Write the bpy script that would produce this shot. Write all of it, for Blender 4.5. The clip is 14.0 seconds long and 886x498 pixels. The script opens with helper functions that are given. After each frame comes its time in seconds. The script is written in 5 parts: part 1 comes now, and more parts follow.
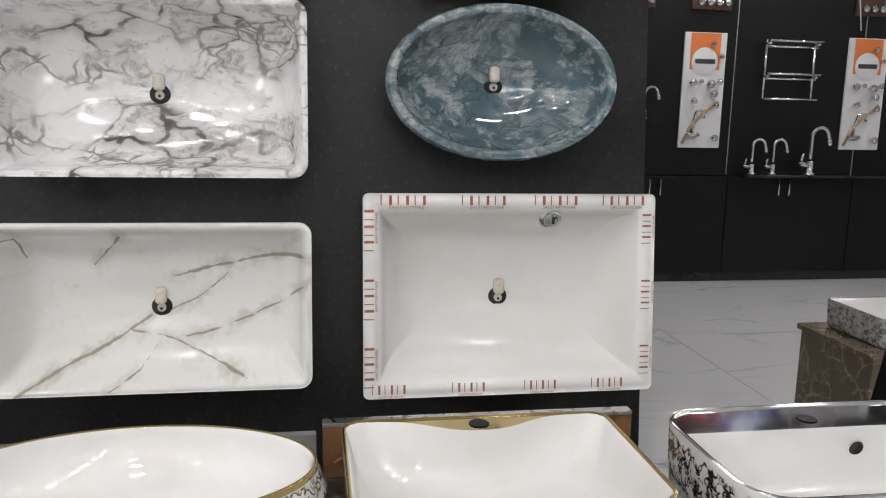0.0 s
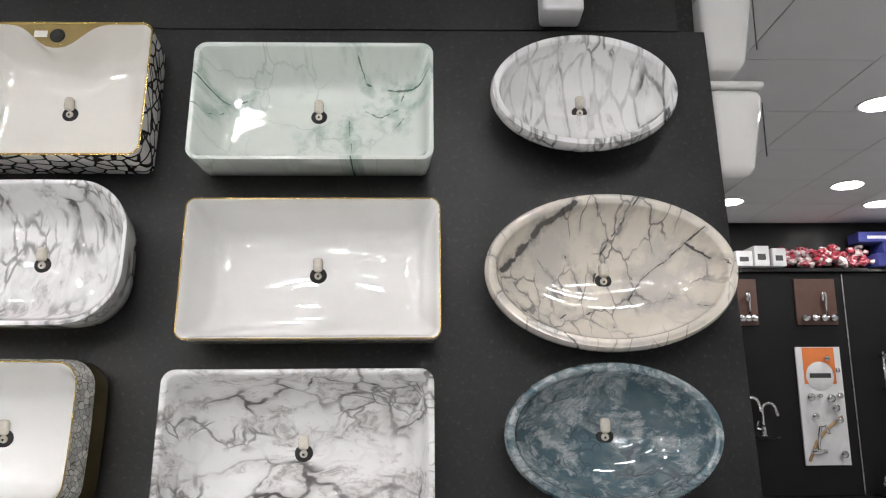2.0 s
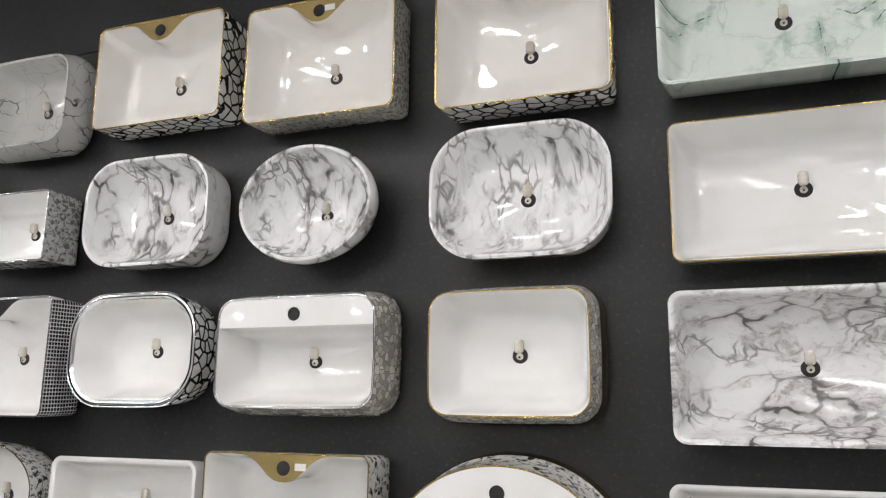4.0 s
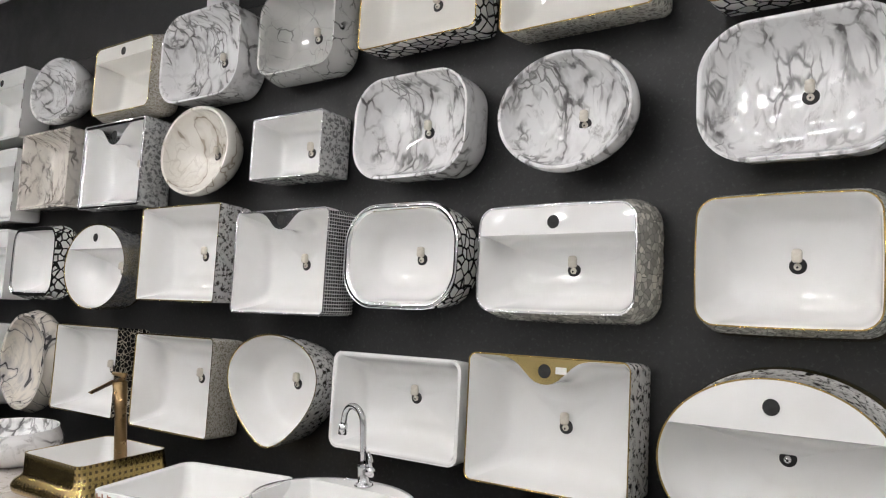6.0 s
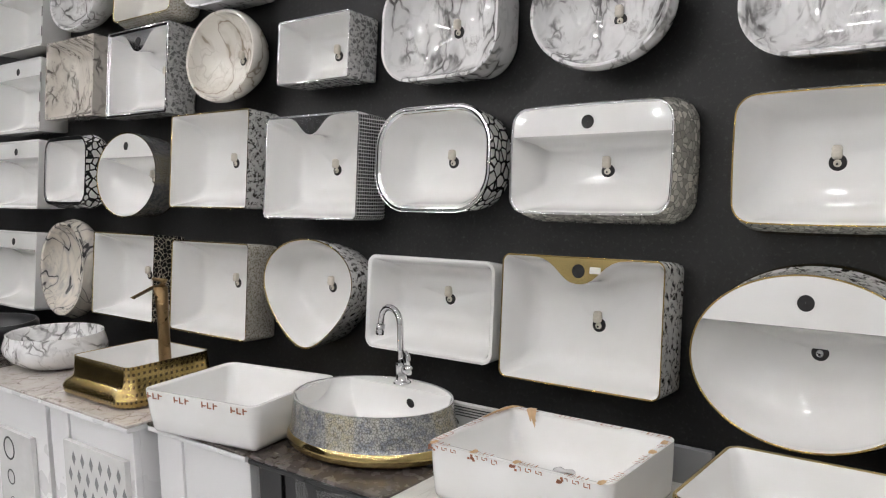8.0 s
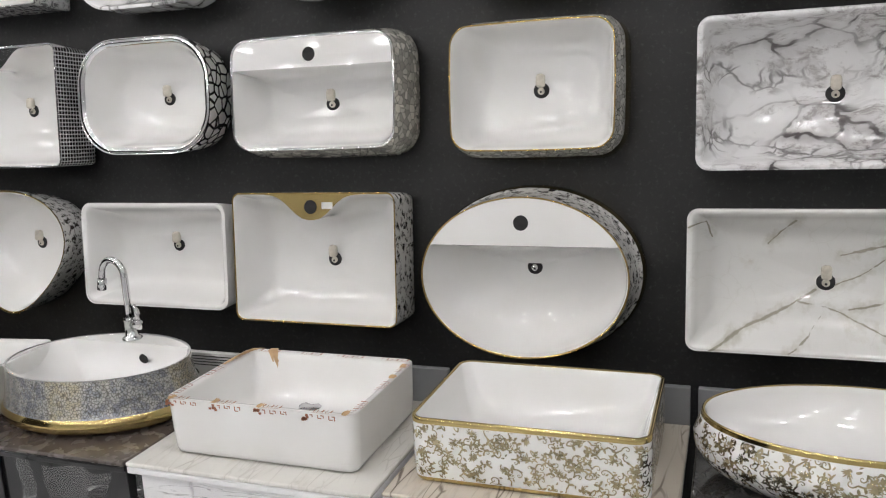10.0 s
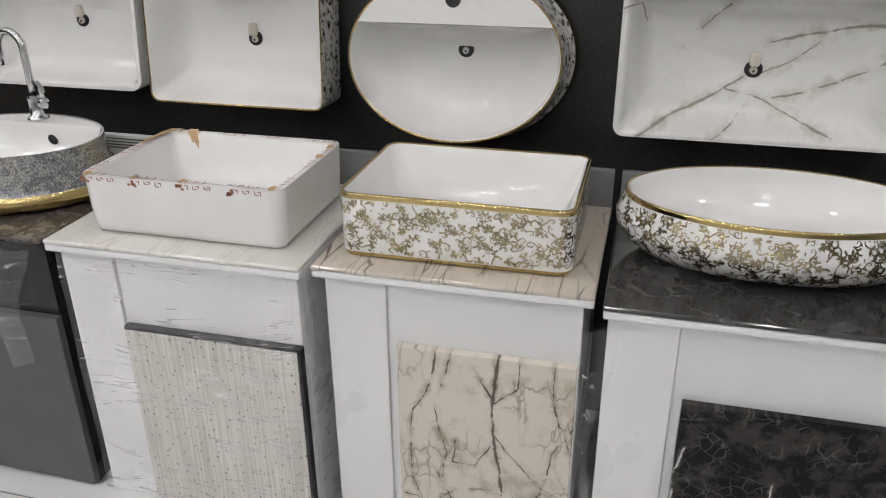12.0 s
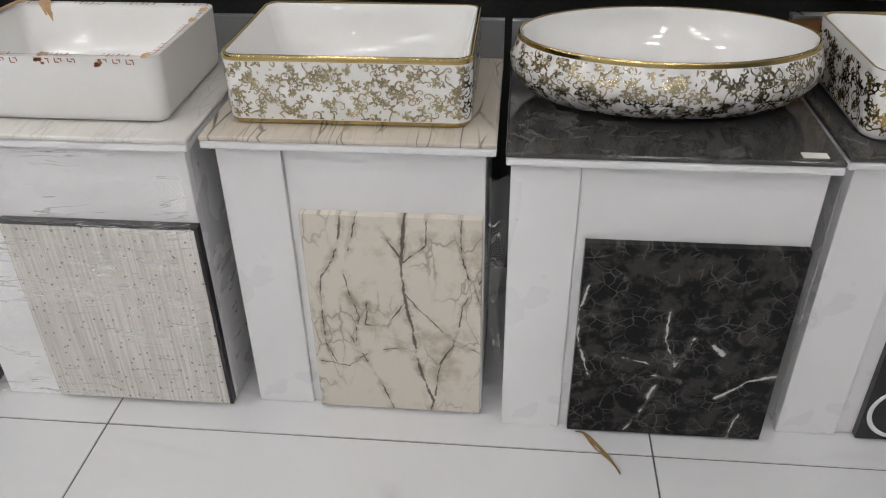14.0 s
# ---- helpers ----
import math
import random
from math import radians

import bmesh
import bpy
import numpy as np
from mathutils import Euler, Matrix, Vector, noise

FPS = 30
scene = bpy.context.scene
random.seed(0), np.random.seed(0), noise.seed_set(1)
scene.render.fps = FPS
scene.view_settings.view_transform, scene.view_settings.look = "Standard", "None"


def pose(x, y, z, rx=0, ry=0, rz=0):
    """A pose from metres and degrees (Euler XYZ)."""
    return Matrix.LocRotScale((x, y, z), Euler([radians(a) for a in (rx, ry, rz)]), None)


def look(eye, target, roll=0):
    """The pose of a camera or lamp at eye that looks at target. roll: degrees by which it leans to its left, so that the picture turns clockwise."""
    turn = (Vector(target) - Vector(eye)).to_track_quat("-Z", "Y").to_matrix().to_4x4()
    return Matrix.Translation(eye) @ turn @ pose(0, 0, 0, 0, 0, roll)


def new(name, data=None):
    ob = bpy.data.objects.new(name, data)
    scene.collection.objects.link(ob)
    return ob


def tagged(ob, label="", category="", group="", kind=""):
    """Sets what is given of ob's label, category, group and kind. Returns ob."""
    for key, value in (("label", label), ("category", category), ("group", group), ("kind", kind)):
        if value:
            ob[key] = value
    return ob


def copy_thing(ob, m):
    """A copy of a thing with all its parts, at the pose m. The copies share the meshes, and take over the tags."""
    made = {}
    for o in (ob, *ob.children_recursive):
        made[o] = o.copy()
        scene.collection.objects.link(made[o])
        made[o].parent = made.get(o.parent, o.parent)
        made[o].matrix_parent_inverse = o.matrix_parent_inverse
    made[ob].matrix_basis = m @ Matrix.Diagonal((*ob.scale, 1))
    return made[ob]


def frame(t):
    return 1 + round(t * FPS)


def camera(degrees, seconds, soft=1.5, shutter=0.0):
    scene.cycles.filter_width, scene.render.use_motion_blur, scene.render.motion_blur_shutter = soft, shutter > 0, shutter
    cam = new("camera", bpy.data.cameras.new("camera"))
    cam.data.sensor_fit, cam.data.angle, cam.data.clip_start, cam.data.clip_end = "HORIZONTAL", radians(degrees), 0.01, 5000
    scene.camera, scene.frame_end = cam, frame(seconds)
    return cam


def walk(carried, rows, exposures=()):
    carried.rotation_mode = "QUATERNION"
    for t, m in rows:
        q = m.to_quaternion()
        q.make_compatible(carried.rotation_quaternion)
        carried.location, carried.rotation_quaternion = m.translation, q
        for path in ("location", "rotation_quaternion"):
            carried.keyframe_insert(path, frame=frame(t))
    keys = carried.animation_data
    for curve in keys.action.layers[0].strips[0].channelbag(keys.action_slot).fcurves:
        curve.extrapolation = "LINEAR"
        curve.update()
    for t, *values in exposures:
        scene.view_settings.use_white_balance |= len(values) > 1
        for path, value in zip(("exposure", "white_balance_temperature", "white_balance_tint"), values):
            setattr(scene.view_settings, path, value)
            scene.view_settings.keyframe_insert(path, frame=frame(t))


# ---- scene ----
cam = camera(58.0, 14.0, soft=1.15)
PATH = [
    (0, (0.04, 0.046, 1.361), (0.359, 1.989, 1.009), 1.2),
    (0.5, (0.015, 0.03, 1.417), (0.304, 2.005, 1.291), 0.4),
    (1, (-0.019, -0.003, 1.428), (0.25, 1.978, 1.5), -0.5),
    (1.5, (-0.035, -0.063, 1.442), (0.139, 1.907, 1.736), -0.7),
    (2, (0.007, -0.113, 1.448), (0.057, 1.843, 1.861), -0.4),
    (2.5, (-0.003, -0.135, 1.452), (-0.077, 1.826, 1.837), -0.5),
    (3, (-0.131, -0.151, 1.458), (-0.365, 1.808, 1.786), -1.1),
    (3.5, (-0.315, -0.203, 1.479), (-0.769, 1.727, 1.743), -1.7),
    (4, (-0.399, -0.235, 1.476), (-1.087, 1.632, 1.681), -1.5),
    (4.2, (-0.411, -0.24, 1.472), (-1.182, 1.596, 1.659), -1.5),
    (6.3, (-0.47, -0.269, 1.427), (-1.72, 1.292, 1.442), -0.8),
    (6.5, (-0.473, -0.278, 1.428), (-1.757, 1.256, 1.437), -1.0),
    (7, (-0.48, -0.294, 1.424), (-1.823, 1.188, 1.39), -1.3),
    (7.2, (-0.478, -0.289, 1.417), (-1.82, 1.192, 1.35), -1.4),
    (9.3, (-0.502, -0.292, 1.443), (-1.404, 1.459, 1.092), -1.5),
    (9.5, (-0.496, -0.284, 1.438), (-1.343, 1.492, 1.082), -1.7),
    (10, (-0.474, -0.266, 1.436), (-1.15, 1.573, 1.034), -3.0),
    (10.5, (-0.459, -0.252, 1.42), (-0.961, 1.617, 0.914), -4.8),
    (11, (-0.471, -0.253, 1.39), (-0.897, 1.588, 0.737), -4.8),
    (11.5, (-0.485, -0.263, 1.364), (-0.949, 1.524, 0.594), -2.4),
    (12, (-0.49, -0.269, 1.355), (-0.954, 1.485, 0.512), -0.5),
    (12.5, (-0.499, -0.272, 1.334), (-0.863, 1.461, 0.404), -0.1),
    (12.9, (-0.516, -0.277, 1.317), (-0.801, 1.426, 0.308), 0.5),
    (13, (-0.509, -0.278, 1.312), (-0.79, 1.413, 0.281), 0.1),
    (13.4, (-0.531, -0.263, 1.308), (-0.741, 1.387, 0.198), 0.3),
    (13.5, (-0.517, -0.282, 1.288), (-0.728, 1.381, 0.197), 0.2),
    (14, (-0.521, -0.277, 1.296), (-0.685, 1.389, 0.202), -0.8),
]
EXPOSURES = [(0, 0.19), (1.5, 0.30), (3, 0.22), (6.5, 0.05), (7.2, -0.05), (9.5, -0.07), (11, -0.10), (12.5, -0.28), (14, -0.31)]
walk(cam, [(t, look(eye, target, roll)) for t, eye, target, roll in PATH], EXPOSURES)

# ---------------------------------------------------------------- world and light
LEAN_BACK = 6.0            # the display wall leans back
WALL_Y, CEIL = 1.613, 2.97
world = bpy.data.worlds.new("world")
world.use_nodes = True
world.node_tree.nodes["Background"].inputs[0].default_value = (0.9, 0.95, 1.0, 1)
world.node_tree.nodes["Background"].inputs[1].default_value = 0.05
scene.world = world
LAMP_POWER, PANEL_POWER = 64.0, 80.0


# ---------------------------------------------------------------- materials
class Mat:
    """A small builder for node materials."""

    def __init__(self, name, rough=0.4, metal=0.0, coat=0.0, base=(0.8, 0.8, 0.8)):
        self.m = bpy.data.materials.new(name)
        self.m.use_nodes = True
        self.t = self.m.node_tree
        self.p = self.t.nodes["Principled BSDF"]
        self.p.inputs["Roughness"].default_value = rough
        self.p.inputs["Metallic"].default_value = metal
        self.p.inputs["Coat Weight"].default_value = coat
        self.p.inputs["Coat Roughness"].default_value = 0.03
        self.p.inputs["Base Color"].default_value = (*base, 1)
        self.co = self.node("ShaderNodeTexCoord").outputs["Object"]

    def node(self, kind, operation=None, feature=None, data_type=None, use_clamp=None, smooth=False):
        n = self.t.nodes.new(kind)
        if operation:
            n.operation = operation
        if feature:
            n.feature = feature
        if data_type:
            n.data_type = data_type
        if use_clamp is not None:
            n.use_clamp = use_clamp
        if smooth:
            n.clamp, n.interpolation_type = True, "SMOOTHSTEP"
        return n

    def link(self, a, b):
        self.t.links.new(a, b)

    def put(self, sock, v):
        if hasattr(v, "is_output"):
            self.link(v, sock)
        elif isinstance(v, tuple) and len(v) == 3 and sock.type == "RGBA":
            sock.default_value = (*v, 1)
        else:
            sock.default_value = v

    def math(self, op, a, b=0.0, clamp=False):
        n = self.node("ShaderNodeMath", operation=op, use_clamp=clamp)
        self.put(n.inputs[0], a), self.put(n.inputs[1], b)
        return n.outputs[0]

    def vec(self, op, a, b):
        n = self.node("ShaderNodeVectorMath", operation=op)
        self.put(n.inputs[0], a), self.put(n.inputs[1], b)
        return n.outputs[0]

    def place(self, co=None, loc=(0, 0, 0), scale=(1, 1, 1), rot=(0, 0, 0)):
        n = self.node("ShaderNodeMapping")
        self.link(co or self.co, n.inputs[0])
        n.inputs[1].default_value, n.inputs[2].default_value, n.inputs[3].default_value = loc, rot, scale
        return n.outputs[0]

    def noise(self, scale, detail=3.0, rough=0.55, co=None, colour=False):
        n = self.node("ShaderNodeTexNoise")
        self.link(co or self.co, n.inputs["Vector"])
        n.inputs["Scale"].default_value, n.inputs["Detail"].default_value, n.inputs["Roughness"].default_value = scale, detail, rough
        return n.outputs["Color" if colour else "Fac"]

    def cells(self, scale, feature="DISTANCE_TO_EDGE", co=None, out="Distance", rnd=1.0):
        n = self.node("ShaderNodeTexVoronoi", feature=feature)
        self.link(co or self.co, n.inputs["Vector"])
        n.inputs["Scale"].default_value, n.inputs["Randomness"].default_value = scale, rnd
        return n.outputs[out]

    def ramp(self, fac, lo, hi, a=0.0, b=1.0):
        n = self.node("ShaderNodeMapRange", smooth=True)
        self.put(n.inputs[0], fac)
        for k, v in enumerate((lo, hi, a, b)):
            n.inputs[k + 1].default_value = v
        return n.outputs[0]

    def mix(self, fac, a, b):
        n = self.node("ShaderNodeMix", data_type="RGBA")
        self.put(n.inputs[0], fac), self.put(n.inputs[6], a), self.put(n.inputs[7], b)
        return n.outputs[2]

    def warp(self, scale, amount, co=None):
        c = self.noise(scale, 3, 0.55, co, True)
        c = self.vec("SUBTRACT", c, (0.5, 0.5, 0.5))
        n = self.node("ShaderNodeVectorMath", operation="SCALE")
        self.link(c, n.inputs[0])
        n.inputs["Scale"].default_value = amount
        return self.vec("ADD", co or self.co, n.outputs[0])

    def line_distance(self, points, co):
        """The distance to a broken line of (x, y) points in the plane of co."""
        best = None
        for a, b in zip(points, points[1:]):
            step = Vector((b[0] - a[0], b[1] - a[1], 0))
            away = self.vec("SUBTRACT", co, (a[0], a[1], 0))
            dot = self.node("ShaderNodeVectorMath", operation="DOT_PRODUCT")
            self.link(away, dot.inputs[0])
            dot.inputs[1].default_value = step / step.length_squared
            along = self.node("ShaderNodeVectorMath", operation="SCALE")
            along.inputs[0].default_value = step
            self.link(self.math("MULTIPLY", dot.outputs["Value"], 1.0, True), along.inputs["Scale"])
            far = self.node("ShaderNodeVectorMath", operation="LENGTH")
            self.link(self.vec("SUBTRACT", away, along.outputs[0]), far.inputs[0])
            d = far.outputs["Value"]
            best = d if best is None else self.math("MINIMUM", best, d)
        return best

    def flat(self, upright=False):
        """Coordinates in the plane of a basin (x, y), or of a door (x, z)."""
        sep, comb = self.node("ShaderNodeSeparateXYZ"), self.node("ShaderNodeCombineXYZ")
        self.link(self.co, sep.inputs[0])
        self.link(sep.outputs[0], comb.inputs[0])
        self.link(sep.outputs[2 if upright else 1], comb.inputs[1])
        return comb.outputs[0]

    def draw_veins(self, c, lines, co, vein, halo, wobble=0.012, spread=0.02):
        """Lay veins along broken lines, each (width, points), with a soft halo and an uneven thickness."""
        bent = self.warp(60, wobble * 0.35, self.warp(14, wobble, co))
        uneven = self.ramp(self.noise(26, 3, 0.6, co), 0.32, 0.68, 0.35, 1.25)
        core = soft = None
        for width, points in lines:
            d = self.math("DIVIDE", self.line_distance(points, bent), uneven)
            k, h = self.ramp(d, width * 0.35, width, 1, 0), self.ramp(d, width, width + spread, 1, 0)
            core = k if core is None else self.math("MAXIMUM", core, k)
            soft = h if soft is None else self.math("MAXIMUM", soft, h)
        patchy = self.ramp(self.noise(18, 4, 0.65, bent), 0.38, 0.66)
        c = self.mix(self.math("MULTIPLY", self.math("MULTIPLY", soft, patchy), 0.7), c, halo)
        return self.mix(self.math("MULTIPLY", core, 0.85), c, vein)

    def bump(self, height, strength=0.2, dist=0.002):
        n = self.node("ShaderNodeBump")
        n.inputs["Strength"].default_value, n.inputs["Distance"].default_value = strength, dist
        self.link(height, n.inputs["Height"])
        self.link(n.outputs[0], self.p.inputs["Normal"])

    def colour(self, c):
        self.put(self.p.inputs["Base Color"], c)
        return self

    def rough(self, lo, hi, fac):
        self.link(self.ramp(fac, 0.3, 0.7, lo, hi), self.p.inputs["Roughness"])
        return self


def glaze(name, base=(0.8, 0.8, 0.79), tint=(0.77, 0.765, 0.745)):
    m = Mat(name, 0.035, 0, 0.2)
    m.colour(m.mix(m.ramp(m.noise(5, 3), 0.35, 0.7), base, tint))
    m.bump(m.noise(9, 2), 0.02, 0.002)
    return m.m


def marble(name, base, cloud, vein, seed=0.0, scale=9.0, stretch=(1, 1, 1), turn=0.5, veins=0.05, clouds=0.5, rough=0.045, coat=0.25, warp=0.16, second=2.3, thin=0.55, sweep=0.0, sweep_scale=3.0, cells=1.0, net=0.12, patch=0.0):
    """Marbling: cloudy patches, a broken net of veins, and long sweeping veins where sweep is over 0."""
    m = Mat(name, rough, 0, coat)
    co = m.place(None, (seed, seed * 1.7, seed * 0.3), stretch, (0, 0, turn))
    bent = m.warp(5.0, warp, co)
    bent2 = m.warp(22.0, warp * 0.18, bent)
    big = m.cells(scale, co=bent2)
    small = m.cells(scale * second, co=bent2)
    keep = m.ramp(m.noise(scale * 0.5, 2, co=co), 0.44, 0.60)
    keep2 = m.ramp(m.noise(scale * 0.8, 2, co=m.place(co, (3, 5, 1))), thin - 0.05, thin + 0.08)
    uneven = m.ramp(m.noise(scale * 2.5, 2, co=co), 0.3, 0.7, 0.35, 1.0)
    line = m.math("MULTIPLY", m.math("MULTIPLY", m.ramp(big, veins * 0.25, veins * 0.8, cells, 0), m.ramp(keep, 0, 1, net, 1.0)), uneven)
    line2 = m.math("MULTIPLY", m.ramp(small, 0.0, veins * 1.5, 0.75 * cells, 0), keep2)
    halo = m.math("MULTIPLY", m.math("MULTIPLY", m.ramp(big, 0.0, veins * 4, 0.8 * cells, 0), keep), uneven)
    puff = m.ramp(m.noise(scale * 0.9, 8, 0.72, bent), 0.53 - patch, 0.63 - patch, 0, 1)
    fine = m.ramp(m.noise(scale * 4.5, 5, 0.7, bent2), 0.42, 0.62, 0.35, 1)
    puff = m.math("MULTIPLY", puff, fine)
    soft = m.math("MAXIMUM", halo, puff)
    c = m.mix(m.math("MULTIPLY", soft, clouds, True), base, cloud)
    line = m.math("MAXIMUM", line, line2)
    if sweep:
        field = m.noise(sweep_scale, 3, 0.5, m.place(bent, (seed + 2, 4, 0), (1, 1, 1)))
        off = m.math("ABSOLUTE", m.math("SUBTRACT", field, 0.5))
        wide = m.math("MULTIPLY", m.ramp(m.noise(sweep_scale * 2.2, 2, co=co), 0.35, 0.65, 0.25, 1.0), sweep)
        long_line = m.ramp(m.math("DIVIDE", off, wide), 0.35, 1.0, 1, 0)
        c = m.mix(m.ramp(m.math("DIVIDE", off, wide), 0.5, 5.0, 0.55, 0), c, cloud)
        line = m.math("MAXIMUM", line, m.math("MULTIPLY", long_line, 0.95))
    m.colour(m.mix(line, c, vein))
    m.bump(m.noise(12, 2), 0.015, 0.002)
    return m.m


def plain(name, base, rough=0.4, metal=0.0, coat=0.0, vary=0.12, scale=14.0, bump=0.05):
    m = Mat(name, rough, metal, coat)
    dark = tuple(v * (1 - vary) for v in base)
    n = m.noise(scale, 4, 0.6)
    m.colour(m.mix(n, dark, tuple(min(1, v * (1 + vary)) for v in base)))
    m.rough(rough * 0.8, min(1, rough * 1.25), m.noise(scale * 3, 3))
    if bump:
        m.bump(m.noise(scale * 6, 3), bump, 0.002)
    return m.m


def crackle(name, ground, line, scale=30.0, width=0.07, seed=0.0, metal_line=False, stretch=(1, 1, 1)):
    m = Mat(name, 0.12, 0, 0.3)
    co = m.warp(10, 0.02, m.place(None, (seed, seed, seed), stretch))
    k = m.ramp(m.cells(scale, co=co), width * 0.7, width, 1, 0)
    m.colour(m.mix(k, ground, line))
    if metal_line:
        m.link(k, m.p.inputs["Metallic"])
    m.bump(m.cells(scale, co=co), 0.15, 0.002)
    return m.m


def speckle(name, a, b, c, scale=60.0, seed=0.0, cut=0.5):
    m = Mat(name, 0.15, 0, 0.3)
    co = m.warp(30, 0.02, m.place(None, (seed, seed, seed)))
    n = m.ramp(m.noise(scale, 4, 0.7, co), cut - 0.04, cut + 0.04)
    k = m.ramp(m.cells(scale * 0.7, co=co), 0.04, 0.1, 1, 0)
    m.colour(m.mix(m.math("MULTIPLY", k, 0.7), m.mix(n, a, b), c))
    return m.m


def facets(name, a, b, line, scale=26.0):
    m = Mat(name, 0.2, 0.0, 0.3)
    col = m.cells(scale, "F1", out="Color")
    sep = m.node("ShaderNodeSeparateColor")
    m.link(col, sep.inputs[0])
    k = m.ramp(m.cells(scale), 0.02, 0.06, 1, 0)
    stripes = m.math("SINE", m.math("MULTIPLY", sep.outputs[1], 40.0))
    m.colour(m.mix(k, m.mix(m.math("MULTIPLY", m.math("ADD", sep.outputs[0], stripes), 0.6, True), a, b), line))
    m.link(m.math("MULTIPLY", sep.outputs[2], 0.2), m.p.inputs["Metallic"])
    return m.m


def squares(name, dark, line, pitch=0.0115, fill=0.72, metal=0.0, rough=0.15):
    m = Mat(name, rough, metal, 0.3)
    sep = m.node("ShaderNodeSeparateXYZ")
    m.link(m.co, sep.inputs[0])
    u = m.math("ADD", sep.outputs[0], sep.outputs[1])
    f = [m.math("FRACT", m.math("MULTIPLY", m.math("ADD", v, 9.0), 1 / pitch)) for v in (u, sep.outputs[2])]
    k = m.math("MULTIPLY", m.math("LESS_THAN", f[0], fill), m.math("LESS_THAN", f[1], fill))
    m.colour(m.mix(k, line, dark))
    m.bump(k, 0.4, 0.002)
    return m.m


def glow(name, colour, power):
    m = Mat(name, 0.4)
    m.p.inputs["Emission Color"].default_value = (*colour, 1)
    m.p.inputs["Emission Strength"].default_value = power
    return m.m


WHITE = glaze("white glaze")
# Cream glaze; on white basins it puts warm overhead light into the colour.
CREAM_AND_WARM_LIT = glaze("cream glaze and warm lit white", (0.80, 0.785, 0.745), (0.78, 0.76, 0.71))
GOLD = plain("gilt", (0.56, 0.43, 0.19), 0.13, 1.0, 0, 0.1, 9, 0.02)
DULL_GOLD = plain("brushed gilt", (0.42, 0.29, 0.10), 0.2, 1.0, 0, 0.25, 30, 0.1)
GILT_PRINT = plain("gilt print", (0.42, 0.36, 0.23), 0.24, 1.0, 0, 0.5, 18, 0.02)
BRONZE = plain("antique bronze", (0.24, 0.16, 0.08), 0.32, 1.0, 0, 0.2, 20, 0.05)
CHROME = plain("chrome", (0.72, 0.72, 0.73), 0.07, 1.0, 0, 0.03, 6, 0.0)
HOLE = plain("dark hole", (0.012, 0.012, 0.012), 0.6)
CLIP = plain("pale plastic", (0.62, 0.58, 0.50), 0.25, 0, 0.2, 0.1, 40)
STICKER = plain("paper sticker", (0.75, 0.74, 0.70), 0.6)
PRINT = plain("red brown print", (0.30, 0.11, 0.055), 0.45, 0, 0, 0.2, 60)
TAPE = plain("tan tape", (0.50, 0.33, 0.17), 0.45, 0, 0, 0.4, 50)
INK = plain("dark print", (0.05, 0.05, 0.05), 0.4)
W_M = (0.80, 0.80, 0.80)
GREY_MARBLE = marble("white and grey marble glaze", W_M, (0.36, 0.34, 0.335), (0.11, 0.10, 0.10), 0.0, 9, (0.85, 1.35, 1), 0.55, 0.07, 0.95, patch=0.04)
GREY_MARBLE_2 = marble("streaked grey marble glaze", W_M, (0.40, 0.39, 0.39), (0.11, 0.105, 0.105), 3.1, 9.5, (1.55, 0.65, 1), -0.5, 0.10, 0.9)
GREY_MARBLE_3 = marble("fine grey marble glaze", W_M, (0.38, 0.37, 0.365), (0.09, 0.085, 0.085), 7.7, 10, (1.45, 0.75, 1), 0.7, 0.10, 0.9)
GREY_MARBLE_4 = marble("light grey marble glaze", W_M, (0.36, 0.35, 0.34), (0.09, 0.085, 0.085), 12.3, 9, (1.4, 0.8, 1), 0.9, 0.09, 0.8)
ZEBRA = marble("zebra streaked marble glaze", W_M, (0.42, 0.41, 0.41), (0.06, 0.06, 0.065), 5.2, 9, (2.4, 0.5, 1), -0.25, 0.10, 0.7, warp=0.09, second=1.8, net=0.3)
STREAKED_BEIGE = marble("streaked beige marble glaze", (0.72, 0.67, 0.59), (0.36, 0.35, 0.35), (0.035, 0.035, 0.04), 9.4, 7, (1.8, 0.5, 1), -0.8, 0.04, 0.6, warp=0.06, sweep=0.02, sweep_scale=5.0, patch=0.02)
CREAM_MARBLE = marble("cream marble glaze", (0.78, 0.75, 0.69), (0.56, 0.51, 0.44), (0.36, 0.31, 0.25), 2.6, 6, (1.4, 0.7, 1), 0.5, 0.03, 0.5, sweep=0.012, sweep_scale=3.5, cells=0.4)

